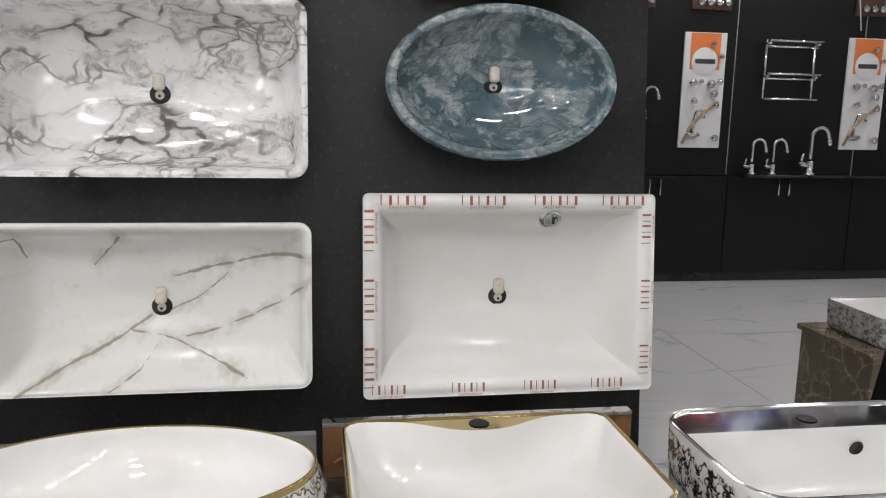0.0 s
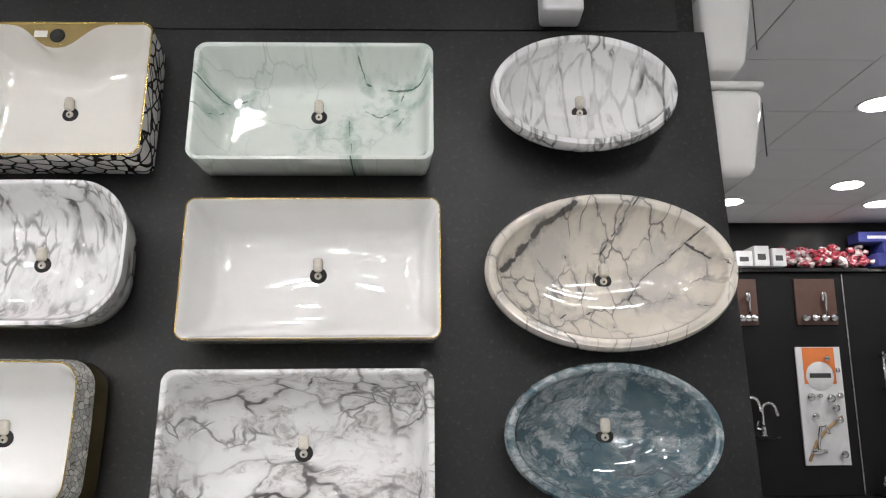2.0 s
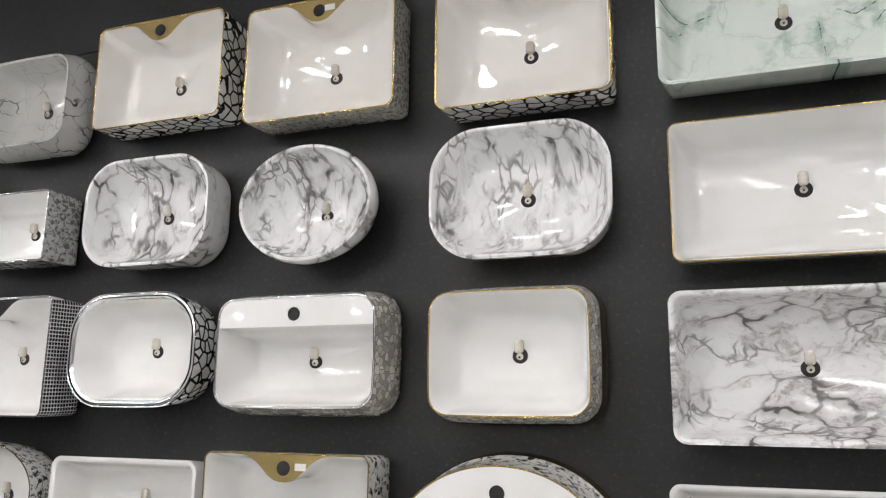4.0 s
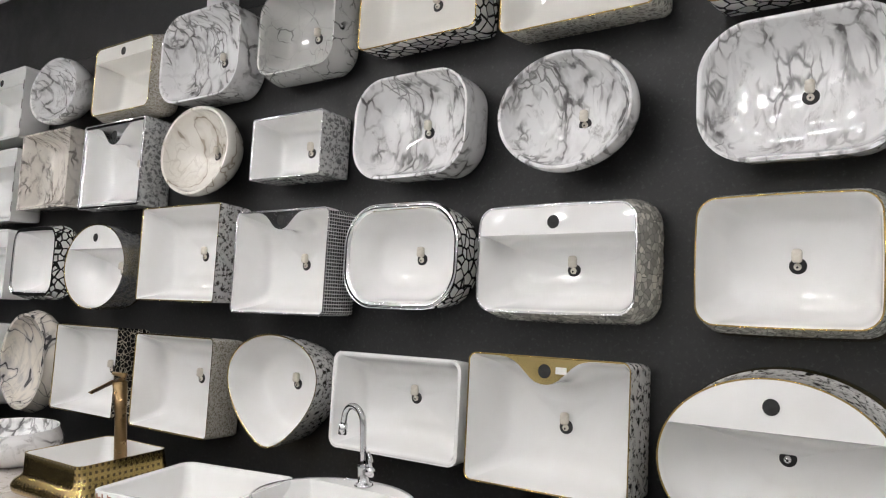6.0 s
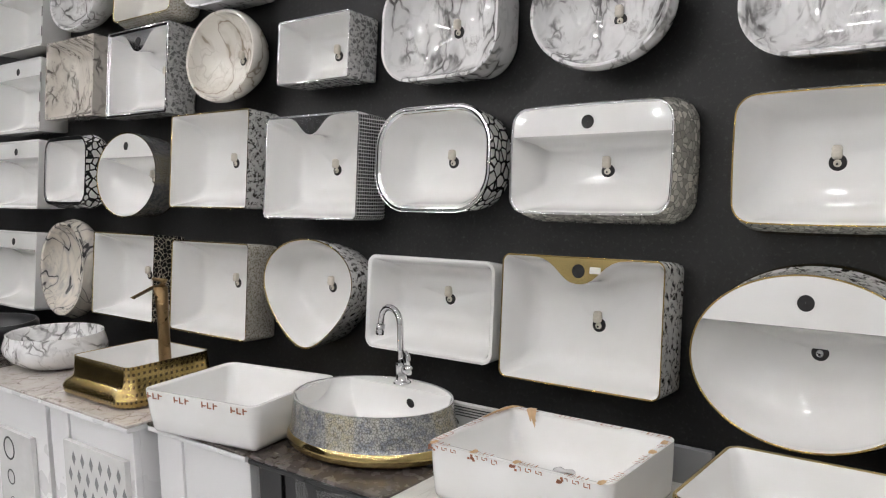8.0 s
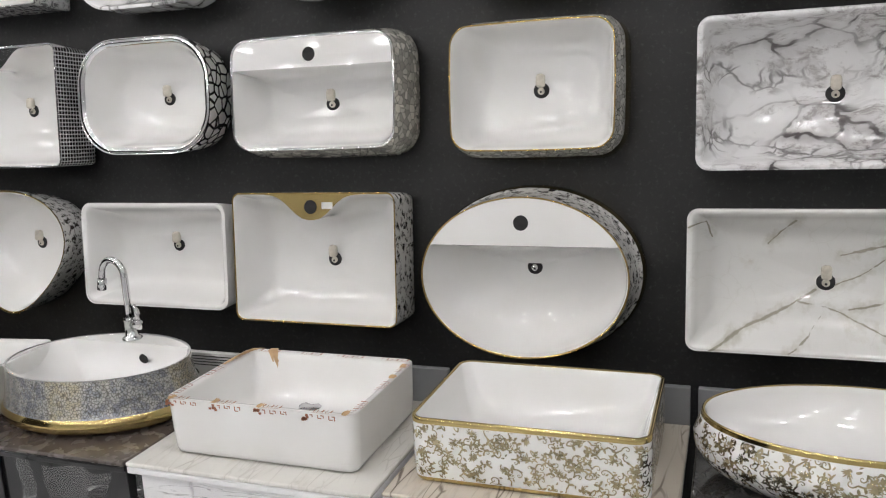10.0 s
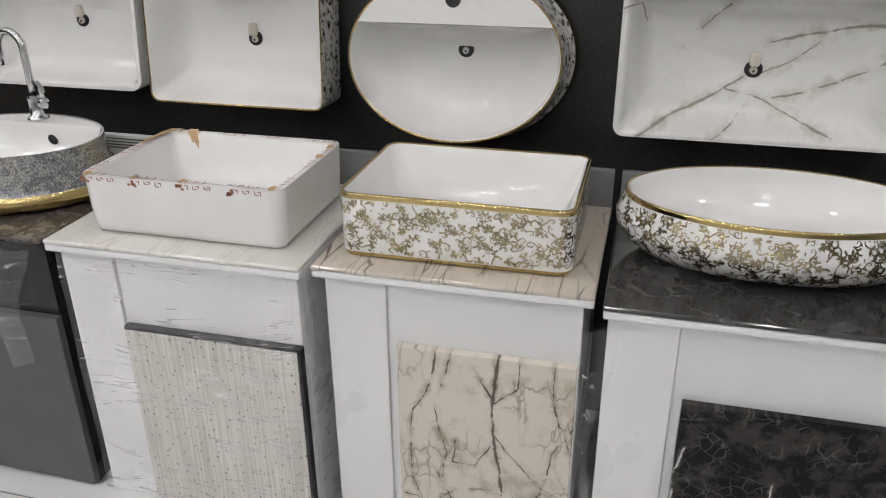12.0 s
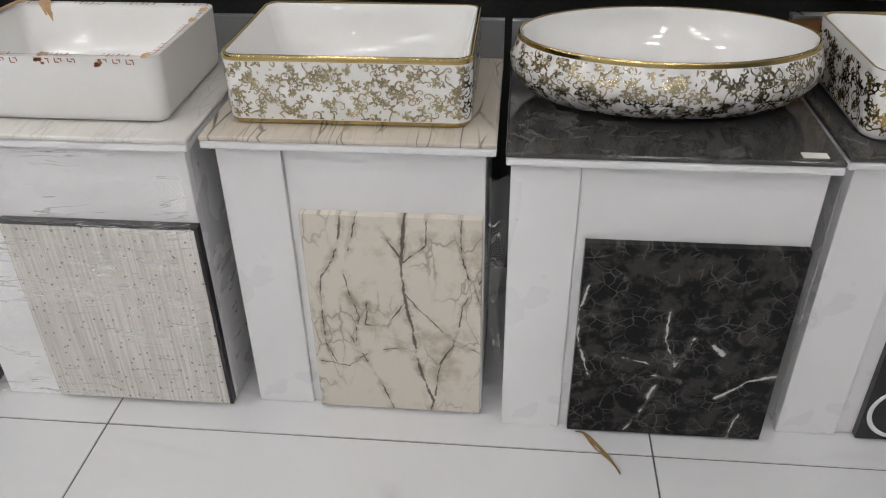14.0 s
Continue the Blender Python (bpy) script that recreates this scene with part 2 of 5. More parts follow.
BLUE_MARBLE = marble("sea blue marble glaze", (0.072, 0.122, 0.145), (0.40, 0.43, 0.44), (0.025, 0.032, 0.04), 6.1, 9, (1, 1.3, 1), 0.4, 0.05, 0.9, second=2.6, cells=0.7, net=0.0, patch=0.07)
OLIVE_VEINS = [
    (0.0051, [(0.300, 0.094), (0.22, 0.094), (0.13, 0.078), (0.03, 0.053)]),
    (0.0027, [(0.147, 0.080), (0.119, 0.044), (0.069, 0.006), (0.02, -0.017)]),
    (0.0041, [(0.30, 0.05), (0.252, 0.006), (0.174, -0.033), (0.108, -0.058), (0.05, -0.07)]),
    (0.0051, [(-0.02, -0.028), (-0.064, -0.056), (-0.131, -0.10), (-0.18, -0.122), (-0.248, -0.161)]),
    (0.0034, [(-0.059, -0.056), (0.008, -0.067), (0.063, -0.097), (0.119, -0.122), (0.174, -0.144)]),
    (0.0024, [(-0.009, -0.085), (-0.037, -0.128), (-0.08, -0.16)]),
    (0.0034, [(-0.070, 0.135), (-0.103, 0.10), (-0.125, 0.078)]),
    (0.0031, [(-0.30, 0.12), (-0.262, 0.133), (-0.248, 0.094)])]
GREEN_VEINS = [
    (0.0039, [(0.085, 0.17), (0.125, 0.105), (0.19, 0.085), (0.27, 0.088), (0.30, 0.07)]),
    (0.0029, [(0.22, 0.085), (0.20, 0.04), (0.155, 0.015), (0.12, 0.03)]),
    (0.0021, [(0.27, 0.05), (0.23, 0.03), (0.20, -0.01)]),
    (0.0023, [(0.075, 0.01), (0.085, -0.05), (0.10, -0.17)]),
    (0.0029, [(-0.30, 0.08), (-0.23, 0.05), (-0.17, 0.062)]),
    (0.0018, [(-0.24, 0.02), (-0.27, -0.01), (-0.30, 0.0)]),
    (0.0016, [(-0.05, -0.12), (-0.02, -0.07), (0.0, -0.04)])]
BLACK_VEINS = [
    (0.0040, [(0.085, 0.19), (0.025, 0.11), (-0.012, 0.05), (-0.025, -0.005)]),
    (0.0100, [(-0.075, 0.165), (-0.14, 0.125), (-0.20, 0.07), (-0.25, 0.01)]),
    (0.0032, [(0.22, 0.10), (0.14, 0.04), (0.09, 0.0), (0.055, -0.05)]),
    (0.0034, [(0.19, 0.08), (0.26, 0.03), (0.29, -0.02)]),
    (0.0022, [(-0.09, 0.06), (-0.05, -0.04), (-0.115, -0.10)]),
    (0.0026, [(0.01, -0.12), (-0.037, -0.078), (-0.085, -0.096)]),
    (0.0036, [(-0.24, -0.04), (-0.17, -0.115), (-0.14, -0.13), (-0.08, -0.19)]),
    (0.0014, [(0.10, -0.06), (0.16, -0.05), (0.22, -0.075)]),
    (0.0014, [(-0.16, 0.05), (-0.12, 0.0), (-0.13, -0.05)])]
CREAM_VEINS = [
    (0.0054, [(0.375, 0.524), (0.365, 0.421), (0.366, 0.333), (0.384, 0.201), (0.4, 0.113), (0.421, 0.04), (0.417, -0.011)]), (0.0032, [(0.25, 0.524), (0.238, 0.436), (0.198, 0.363), (0.19, 0.275), (0.194, 0.187), (0.215, 0.128)]), (0.0024, [(0.19, 0.223), (0.245, 0.228), (0.257, 0.187), (0.289, 0.128), (0.323, 0.04), (0.334, -0.004)]), (0.0022, [(0.282, 0.516), (0.243, 0.377), (0.271, 0.267), (0.257, 0.187)]), (0.0022, [(0.29, 0.304), (0.282, 0.245), (0.33, 0.245), (0.365, 0.304)]), (0.0027, [(0.366, 0.333), (0.397, 0.289), (0.463, 0.216), (0.53, 0.179)]), (0.0030, [(0.534, 0.392), (0.487, 0.304), (0.469, 0.201), (0.438, 0.15), (0.427, 0.055)]), (0.0024, [(0.389, 0.187), (0.291, 0.179), (0.24, 0.128), (0.179, 0.14)]), (0.0027, [(0.419, 0.524), (0.415, 0.45), (0.37, 0.407), (0.326, 0.48)]), (0.0024, [(0.482, 0.509), (0.487, 0.407), (0.535, 0.289)])]
WHITE_STREAKS = [
    (0.0032, [(0.17, 0.395), (0.156, 0.33), (0.155, 0.258), (0.184, 0.165)]), (0.0038, [(0.328, 0.338), (0.331, 0.273), (0.357, 0.204)]), (0.0029, [(0.384, 0.273), (0.357, 0.198)]), (0.0032, [(0.253, 0.218), (0.305, 0.205)]), (0.0029, [(0.297, 0.179), (0.373, 0.163)]), (0.0035, [(0.323, 0.15), (0.304, 0.071), (0.275, 0.013)]), (0.0048, [(0.449, 0.12), (0.515, 0.172), (0.563, 0.189)]), (0.0032, [(0.49, -0.004), (0.507, 0.078)]), (0.0064, [(0.423, 0.258), (0.449, 0.235)])]


def veined(name, lines, base, cloud, vein, halo, upright=False, seed=0.0, cover=0.56, rough=0.045, wobble=0.012, spread=0.02, scale=7.0, hair=0.5, hair_width=0.02, stretch=(1, 1, 1), turn=0.0, gloss=0.5):
    """A glaze with faint clouds and veins that follow the given lines."""
    m = Mat(name, rough, 0, 0.25 if gloss > 0.3 else 0.0)
    co = m.flat(upright)
    haze = m.ramp(m.noise(scale, 7, 0.66, m.warp(9, 0.05, m.place(co, (seed, seed, 0)))), cover, cover + 0.14)
    net = m.warp(40, 0.012, m.warp(10, 0.07, m.place(co, (seed, 2, 0), stretch, (0, 0, turn))))
    keep = m.ramp(m.noise(scale * 0.9, 2, co=m.place(co, (4, seed, 0))), 0.42, 0.60)
    fine = m.math("MULTIPLY", m.ramp(m.cells(scale * 2.0, co=net), hair_width * 0.2, hair_width, hair, 0), keep)
    patch = m.math("MULTIPLY", m.ramp(m.cells(scale * 2.0, co=net), 0.0, 0.16, hair * 0.6, 0), m.math("MULTIPLY", keep, m.ramp(m.noise(30, 4, 0.65, co), 0.4, 0.62)))
    c = m.mix(m.math("MULTIPLY", haze, 0.8), base, cloud)
    c = m.mix(patch, c, halo)
    c = m.mix(fine, c, tuple(0.5 * (p + q) for p, q in zip(vein, halo)))
    m.p.inputs["Specular IOR Level"].default_value = gloss
    m.colour(m.draw_veins(c, lines, co, vein, halo, wobble, spread))
    m.bump(m.noise(12, 2), 0.015, 0.002)
    return m.m


VEINED = veined("white glaze with olive veins", OLIVE_VEINS, (0.77, 0.77, 0.75), (0.62, 0.60, 0.54), (0.27, 0.25, 0.19), (0.50, 0.48, 0.41), seed=2.0, cover=0.58, wobble=0.012, spread=0.026, hair=0.1)
GREEN_MARBLE = veined("pale green marble glaze", GREEN_VEINS, (0.74, 0.79, 0.745), (0.50, 0.62, 0.56), (0.05, 0.11, 0.09), (0.24, 0.38, 0.32), seed=5.0, cover=0.57, wobble=0.022, spread=0.05, scale=4.5, hair=0.25)
BEIGE_MARBLE = veined("beige and black veined marble glaze", BLACK_VEINS, (0.70, 0.65, 0.57), (0.52, 0.50, 0.47), (0.03, 0.03, 0.033), (0.33, 0.31, 0.29), seed=1.0, cover=0.46, wobble=0.022, spread=0.014, scale=6.5, hair=0.85, hair_width=0.035, stretch=(1.3, 0.8, 1), turn=0.7)
BROWN_WAVES = marble("brown waved marble glaze", (0.70, 0.66, 0.60), (0.30, 0.26, 0.23), (0.05, 0.04, 0.035), 1.3, 9, (2.5, 0.8, 1), 0.3, 0.10, 0.8)
STONE_GREY = marble("grey stone glaze with black cracks", (0.50, 0.50, 0.48), (0.36, 0.36, 0.35), (0.015, 0.015, 0.015), 3.9, 9, (1, 1, 1), 0.2, 0.04, 0.4)
PEBBLES = crackle("white glaze with black crackle", (0.76, 0.75, 0.72), (0.03, 0.028, 0.025), 26, 0.09)
PEBBLES_2 = crackle("white glaze with bold black net", (0.78, 0.78, 0.76), (0.02, 0.02, 0.02), 30, 0.11, 4)
SPECKLED = speckle("grey speckled glaze", (0.50, 0.48, 0.42), (0.22, 0.21, 0.19), (0.65, 0.63, 0.57), 70)
SPECKLED_2 = speckle("fine gold speckle", (0.55, 0.52, 0.45), (0.28, 0.25, 0.19), (0.66, 0.64, 0.6), 130, 2)
FLOWERS = speckle("black floral print", (0.74, 0.74, 0.72), (0.06, 0.055, 0.05), (0.72, 0.71, 0.69), 55, 5, 0.53)
FLOWERS_2 = speckle("grey leaf print", (0.62, 0.62, 0.61), (0.20, 0.20, 0.20), (0.66, 0.66, 0.65), 60, 8, 0.5)
FACETS = facets("facetted silver and beige print", (0.36, 0.35, 0.32), (0.74, 0.71, 0.64), (0.20, 0.20, 0.19), 62)
SCALES = facets("silver scale print", (0.42, 0.42, 0.40), (0.68, 0.67, 0.63), (0.14, 0.14, 0.13), 75)
NET = squares("black squares in silver lines", (0.02, 0.02, 0.022), (0.62, 0.62, 0.62))
LATTICE = crackle("black glaze with silver lattice", (0.02, 0.02, 0.02), (0.55, 0.50, 0.40), 52, 0.055, 3)
GOLD_DOTS = squares("gold with dark dots", (0.14, 0.10, 0.05), (0.48, 0.35, 0.13), 0.02, 0.45, 1.0, 0.22)


def mosaic():
    m = Mat("silver, blue and gold mosaic print", 0.16, 0.55, 0.3)
    band = m.noise(7.0, 1, 0.4, m.place(None, (1.3, 0, 0), (1, 1, 0.05)))
    ground = m.mix(m.ramp(band, 0.47, 0.53), (0.56, 0.51, 0.38), (0.30, 0.32, 0.36))
    ground = m.mix(m.ramp(m.noise(60, 3), 0.4, 0.6, 0, 0.7), ground, (0.62, 0.61, 0.57))
    ink = m.ramp(m.cells(150, co=m.warp(60, 0.006)), 0.05, 0.12, 1, 0)
    m.colour(m.mix(m.math("MULTIPLY", ink, 0.75), ground, (0.09, 0.085, 0.07)))
    m.bump(ink, 0.25, 0.001)
    return m.m


MOSAIC = mosaic()


def wall_material():
    m = Mat("charcoal slate laminate", 0.42)
    n = m.noise(3.5, 5, 0.65)
    fine = m.noise(75, 5, 0.75)
    c = m.mix(m.ramp(n, 0.35, 0.75), (0.009, 0.009, 0.0095), (0.024, 0.024, 0.0245))
    m.p.inputs["Specular IOR Level"].default_value = 0.38
    m.colour(m.mix(m.ramp(fine, 0.52, 0.72, 0, 0.6), c, (0.065, 0.065, 0.065)))
    m.rough(0.33, 0.55, n)
    m.bump(fine, 0.25, 0.002)
    return m.m


def floor_material():
    m = Mat("polished white marble tile", 0.1, 0, 0.2)
    rnd = m.node("ShaderNodeObjectInfo").outputs["Random"]
    comb = m.node("ShaderNodeCombineXYZ")
    m.link(m.math("MULTIPLY", rnd, 20.0), comb.inputs[0])
    co = m.vec("ADD", m.co, comb.outputs[0])
    st = m.place(co, (0, 0, 0), (0.9, 2.6, 1), (0, 0, 0.35))
    bent = m.warp(1.6, 0.5, st)
    a = m.ramp(m.cells(1.3, co=bent), 0.0, 0.05, 0.6, 0)
    keep = m.ramp(m.noise(1.2, 2, co=st), 0.48, 0.68)
    wide = m.ramp(m.noise(2.2, 5, 0.6, bent), 0.5, 0.8, 0, 0.28)
    c = m.mix(wide, (0.66, 0.665, 0.67), (0.46, 0.47, 0.48))
    m.colour(m.mix(m.math("MULTIPLY", a, keep), c, (0.38, 0.38, 0.40)))
    m.rough(0.06, 0.14, m.noise(9, 3))
    return m.m


WALL = wall_material()
FLOOR = floor_material()
GROUT = plain("grey grout", (0.10, 0.10, 0.105), 0.8)
CEILING = plain("grey ceiling board", (0.78, 0.775, 0.78), 0.7, vary=0.06, scale=3)
PLASTER = plain("pale plaster", (0.60, 0.60, 0.59), 0.8, vary=0.06, scale=2)
BLACK_LAM = plain("black laminate", (0.009, 0.009, 0.0095), 0.4, vary=0.25, scale=5)
BLACK_LAM.node_tree.nodes["Principled BSDF"].inputs["Specular IOR Level"].default_value = 0.2
CAB_WHITE = plain("white laminate", (0.76, 0.76, 0.765), 0.3, vary=0.006, scale=1.5, bump=0.0)
CAB_BLACK = plain("glossy black laminate", (0.014, 0.014, 0.015), 0.16, vary=0.2, scale=4)
CAB_SLATE = plain("slate grey gloss panel", (0.075, 0.08, 0.085), 0.18, vary=0.1, scale=4)
TOP_WHITE = marble("white stone top", (0.68, 0.67, 0.63), (0.52, 0.50, 0.45), (0.30, 0.28, 0.24), 2.2, 8, (3.0, 0.5, 1), 0.1, 0.04, 0.5, 0.15, warp=0.06, cells=0.4, net=0.0)
TOP_BEIGE = marble("beige veined stone top", (0.56, 0.515, 0.44), (0.42, 0.36, 0.30), (0.09, 0.07, 0.06), 5.0, 8, (2.6, 0.35, 1), 0.05, 0.05, 0.6, 0.12, warp=0.05)
TOP_BLACK = marble("black marble top", (0.042, 0.041, 0.041), (0.17, 0.17, 0.17), (0.55, 0.54, 0.53), 1.0, 7, (1, 1, 1), 0.6, 0.02, 0.5, 0.14, 0.3, 0.25, 1.7, 0.66, cells=0.12, net=0.0)
TOP_PINK = marble("mottled pink stone top", (0.60, 0.56, 0.52), (0.42, 0.36, 0.33), (0.30, 0.25, 0.22), 6.3, 16, (1, 1, 1), 0, 0.05, 0.5, 0.15)
TOP_DARK = plain("dark wood grain top", (0.075, 0.062, 0.055), 0.25, vary=0.35, scale=9)
TOP_BLUE = marble("white tile with blue flowers", (0.64, 0.65, 0.67), (0.30, 0.36, 0.48), (0.20, 0.25, 0.38), 2.9, 12, (1, 1, 1), 0.3, 0.04, 0.6, 0.12)
DOOR_CREAM = veined("cream tile with brown tree veins", CREAM_VEINS, (0.66, 0.615, 0.535), (0.42, 0.36, 0.28), (0.05, 0.04, 0.028), (0.27, 0.23, 0.165), True, 3.0, 0.52, 0.12, 0.016, 0.014, 6.0, 0.5, 0.03, (1.7, 0.7, 1), 0.5)
DOOR_BLACK = veined("black tile with white veins", WHITE_STREAKS, (0.007, 0.007, 0.0075), (0.050, 0.046, 0.042), (0.62, 0.61, 0.58), (0.16, 0.15, 0.14), True, 6.0, 0.45, 0.3, 0.020, 0.008, 17.0, 0.16, 0.05, gloss=0.15)
BROWN_STONE = marble("brown marble", (0.17, 0.125, 0.08), (0.28, 0.22, 0.16), (0.42, 0.36, 0.28), 3.3, 10, (1, 1, 1), 0.3, 0.03, 0.7, 0.2)
SPLASH_GREY = plain("smoked grey tile", (0.20, 0.205, 0.21), 0.12, vary=0.08, scale=6)
SPLASH_WOOD = plain("carved brown tile", (0.21, 0.10, 0.045), 0.35, vary=0.4, scale=30, bump=0.8)
SPLASH_WHITE = plain("white tile", (0.66, 0.66, 0.65), 0.15)
MAROON = plain("maroon gloss panel", (0.15, 0.008, 0.03), 0.15, vary=0.2, scale=2)
ORANGE = plain("orange card", (0.72, 0.20, 0.05), 0.4)
CARD = plain("white display card", (0.70, 0.70, 0.71), 0.35)
WALNUT = plain("dark walnut board", (0.085, 0.042, 0.03), 0.35, vary=0.3, scale=20)


def bag_material():
    m = Mat("red and clear plastic bags", 0.2, 0, 0.3)
    rnd = m.node("ShaderNodeNewGeometry").outputs["Random Per Island"]
    c = m.mix(m.ramp(rnd, 0.62, 0.66), (0.42, 0.03, 0.06), (0.72, 0.62, 0.62))
    m.colour(m.mix(m.ramp(m.noise(40, 3), 0.45, 0.7, 0, 0.7), c, (0.70, 0.45, 0.47)))
    m.bump(m.noise(60, 4), 0.6, 0.01)
    return m.m


RED_BAG = bag_material()
BLUE_BOX = plain("blue printed carton", (0.04, 0.05, 0.22), 0.4, vary=0.3)
GREEN_GLAZE = plain("lime green glaze", (0.22, 0.42, 0.05), 0.12)
DARK_RIBBED = plain("matt black glaze", (0.02, 0.021, 0.023), 0.35)
STEEL = plain("aluminium strip", (0.5, 0.5, 0.5), 0.3, 1.0)
DRY_LEAF = plain("dry leaf", (0.36, 0.24, 0.10), 0.7, vary=0.4, scale=60)
LAMP = glow("lamp diffuser", (1.0, 0.97, 0.955), LAMP_POWER)
PANEL = glow("panel diffuser", (1.0, 0.97, 0.965), PANEL_POWER)


def striped_tile():
    m = Mat("grey tile with fine vertical lines and dots", 0.18, 0, 0.4)
    lines = m.noise(1.0, 3, 0.7, m.place(None, (0, 0, 0), (170, 1, 3)))
    c = m.mix(m.ramp(lines, 0.35, 0.65), (0.46, 0.44, 0.40), (0.70, 0.68, 0.63))
    sep, flat = m.node("ShaderNodeSeparateXYZ"), m.node("ShaderNodeCombineXYZ")
    m.link(m.co, sep.inputs[0]), m.link(sep.outputs[0], flat.inputs[0]), m.link(sep.outputs[2], flat.inputs[1])
    spots = m.node("ShaderNodeTexVoronoi", feature="F1")
    spots.voronoi_dimensions = "2D"
    m.link(flat.outputs[0], spots.inputs["Vector"])
    spots.inputs["Scale"].default_value, spots.inputs["Randomness"].default_value = 34, 0.9
    dots = m.ramp(spots.outputs["Distance"], 0.06, 0.10, 1, 0)
    m.colour(m.mix(dots, c, (0.10, 0.09, 0.08)))
    return m.m


def cling_film():
    m = Mat("clear plastic film", 0.12)
    st = m.place(m.warp(2.5, 0.12), (0, 0, 0), (0.3, 1, 4.0), (0, 0.30, 0))
    off = m.math("ABSOLUTE", m.math("SUBTRACT", m.noise(7, 4, 0.6, st), 0.5))
    # Whitish streaks along the creases paint in the film's glints.
    crease_glint = m.math("MULTIPLY", m.ramp(off, 0.0, 0.018, 1, 0), m.ramp(m.noise(8, 3, 0.6), 0.44, 0.58))
    m.link(m.math("ADD", m.math("MULTIPLY", crease_glint, 0.5), 0.07), m.p.inputs["Alpha"])
    m.p.inputs["Base Color"].default_value = (0.93, 0.93, 0.93, 1)
    m.p.inputs["Specular IOR Level"].default_value = 0.9
    m.bump(m.noise(7, 4, 0.6, st), 0.2, 0.02)
    return m.m


DOOR_STRIPED = striped_tile()
FILM = cling_film()


# ---------------------------------------------------------------- mesh helpers
def mesh_of(name, verts, faces, material, smooth=True):
    me = bpy.data.meshes.new(name)
    me.from_pydata([tuple(v) for v in verts], [], faces)
    me.materials.append(material)
    if smooth:
        me.polygons.foreach_set("use_smooth", [True] * len(me.polygons))
    me.update()
    return me


def part(name, data, parent, label=""):
    ob = new(name, data)
    ob.parent = parent
    return tagged(ob, label) if label else ob


def thing(name, m, label, category, group=""):
    ob = new(name)
    ob.matrix_basis = m
    ob.empty_display_size = 0.05
    return tagged(ob, label, category, group)


def bm_mesh(bm, material, name="mesh", smooth=False):
    me = bpy.data.meshes.new(name)
    bm.to_mesh(me)
    bm.free()
    me.materials.append(material)
    if smooth:
        me.polygons.foreach_set("use_smooth", [True] * len(me.polygons))
    return me


def box_bm(x0, x1, y0, y1, z0, z1, bevel=0.002, segments=2):
    bm = bmesh.new()
    bmesh.ops.create_cube(bm, size=1)
    for v in bm.verts:
        v.co = ((x0 + x1) / 2 + v.co.x * (x1 - x0), (y0 + y1) / 2 + v.co.y * (y1 - y0), (z0 + z1) / 2 + v.co.z * (z1 - z0))
    if bevel:
        bmesh.ops.bevel(bm, geom=bm.edges[:], offset=bevel, segments=segments, affect="EDGES", profile=0.5)
    return bm


def box(x0, x1, y0, y1, z0, z1, material, bevel=0.002, segments=2):
    return bm_mesh(box_bm(x0, x1, y0, y1, z0, z1, bevel, segments), material)


def lathe(profile, material, n=24, closed=False):
    """A turned shape about z from (radius, height) pairs."""
    verts, faces = [], []
    for r, z in profile:
        verts += [(r * math.cos(2 * math.pi * k / n), r * math.sin(2 * math.pi * k / n), z) for k in range(n)]
    for i in range(len(profile) - 1):
        for k in range(n):
            a, b = i * n + k, i * n + (k + 1) % n
            faces.append((a, b, b + n, a + n))
    return mesh_of("turned", verts, faces, material)


def tube(points, radii, material, n=12):
    """A round tube along points, with a radius at each."""
    pts = [Vector(p) for p in points]
    verts, faces, side = [], [], None
    for i, p in enumerate(pts):
        d = (pts[min(i + 1, len(pts) - 1)] - pts[max(i - 1, 0)]).normalized()
        if side is None:
            side = d.orthogonal().normalized()
        side = (side - d * side.dot(d)).normalized()
        up = d.cross(side)
        r = radii[i] if isinstance(radii, (list, tuple)) else radii
        verts += [p + side * (r * math.cos(2 * math.pi * k / n)) + up * (r * math.sin(2 * math.pi * k / n)) for k in range(n)]
    for i in range(len(pts) - 1):
        for k in range(n):
            a, b = i * n + k, i * n + (k + 1) % n
            faces.append((a, b, b + n, a + n))
    faces.append(tuple(range(n))[::-1])
    faces.append(tuple(range((len(pts) - 1) * n, len(pts) * n)))
    return mesh_of("tube", verts, faces, material)


# ---------------------------------------------------------------- wash basins
N_RING = 160


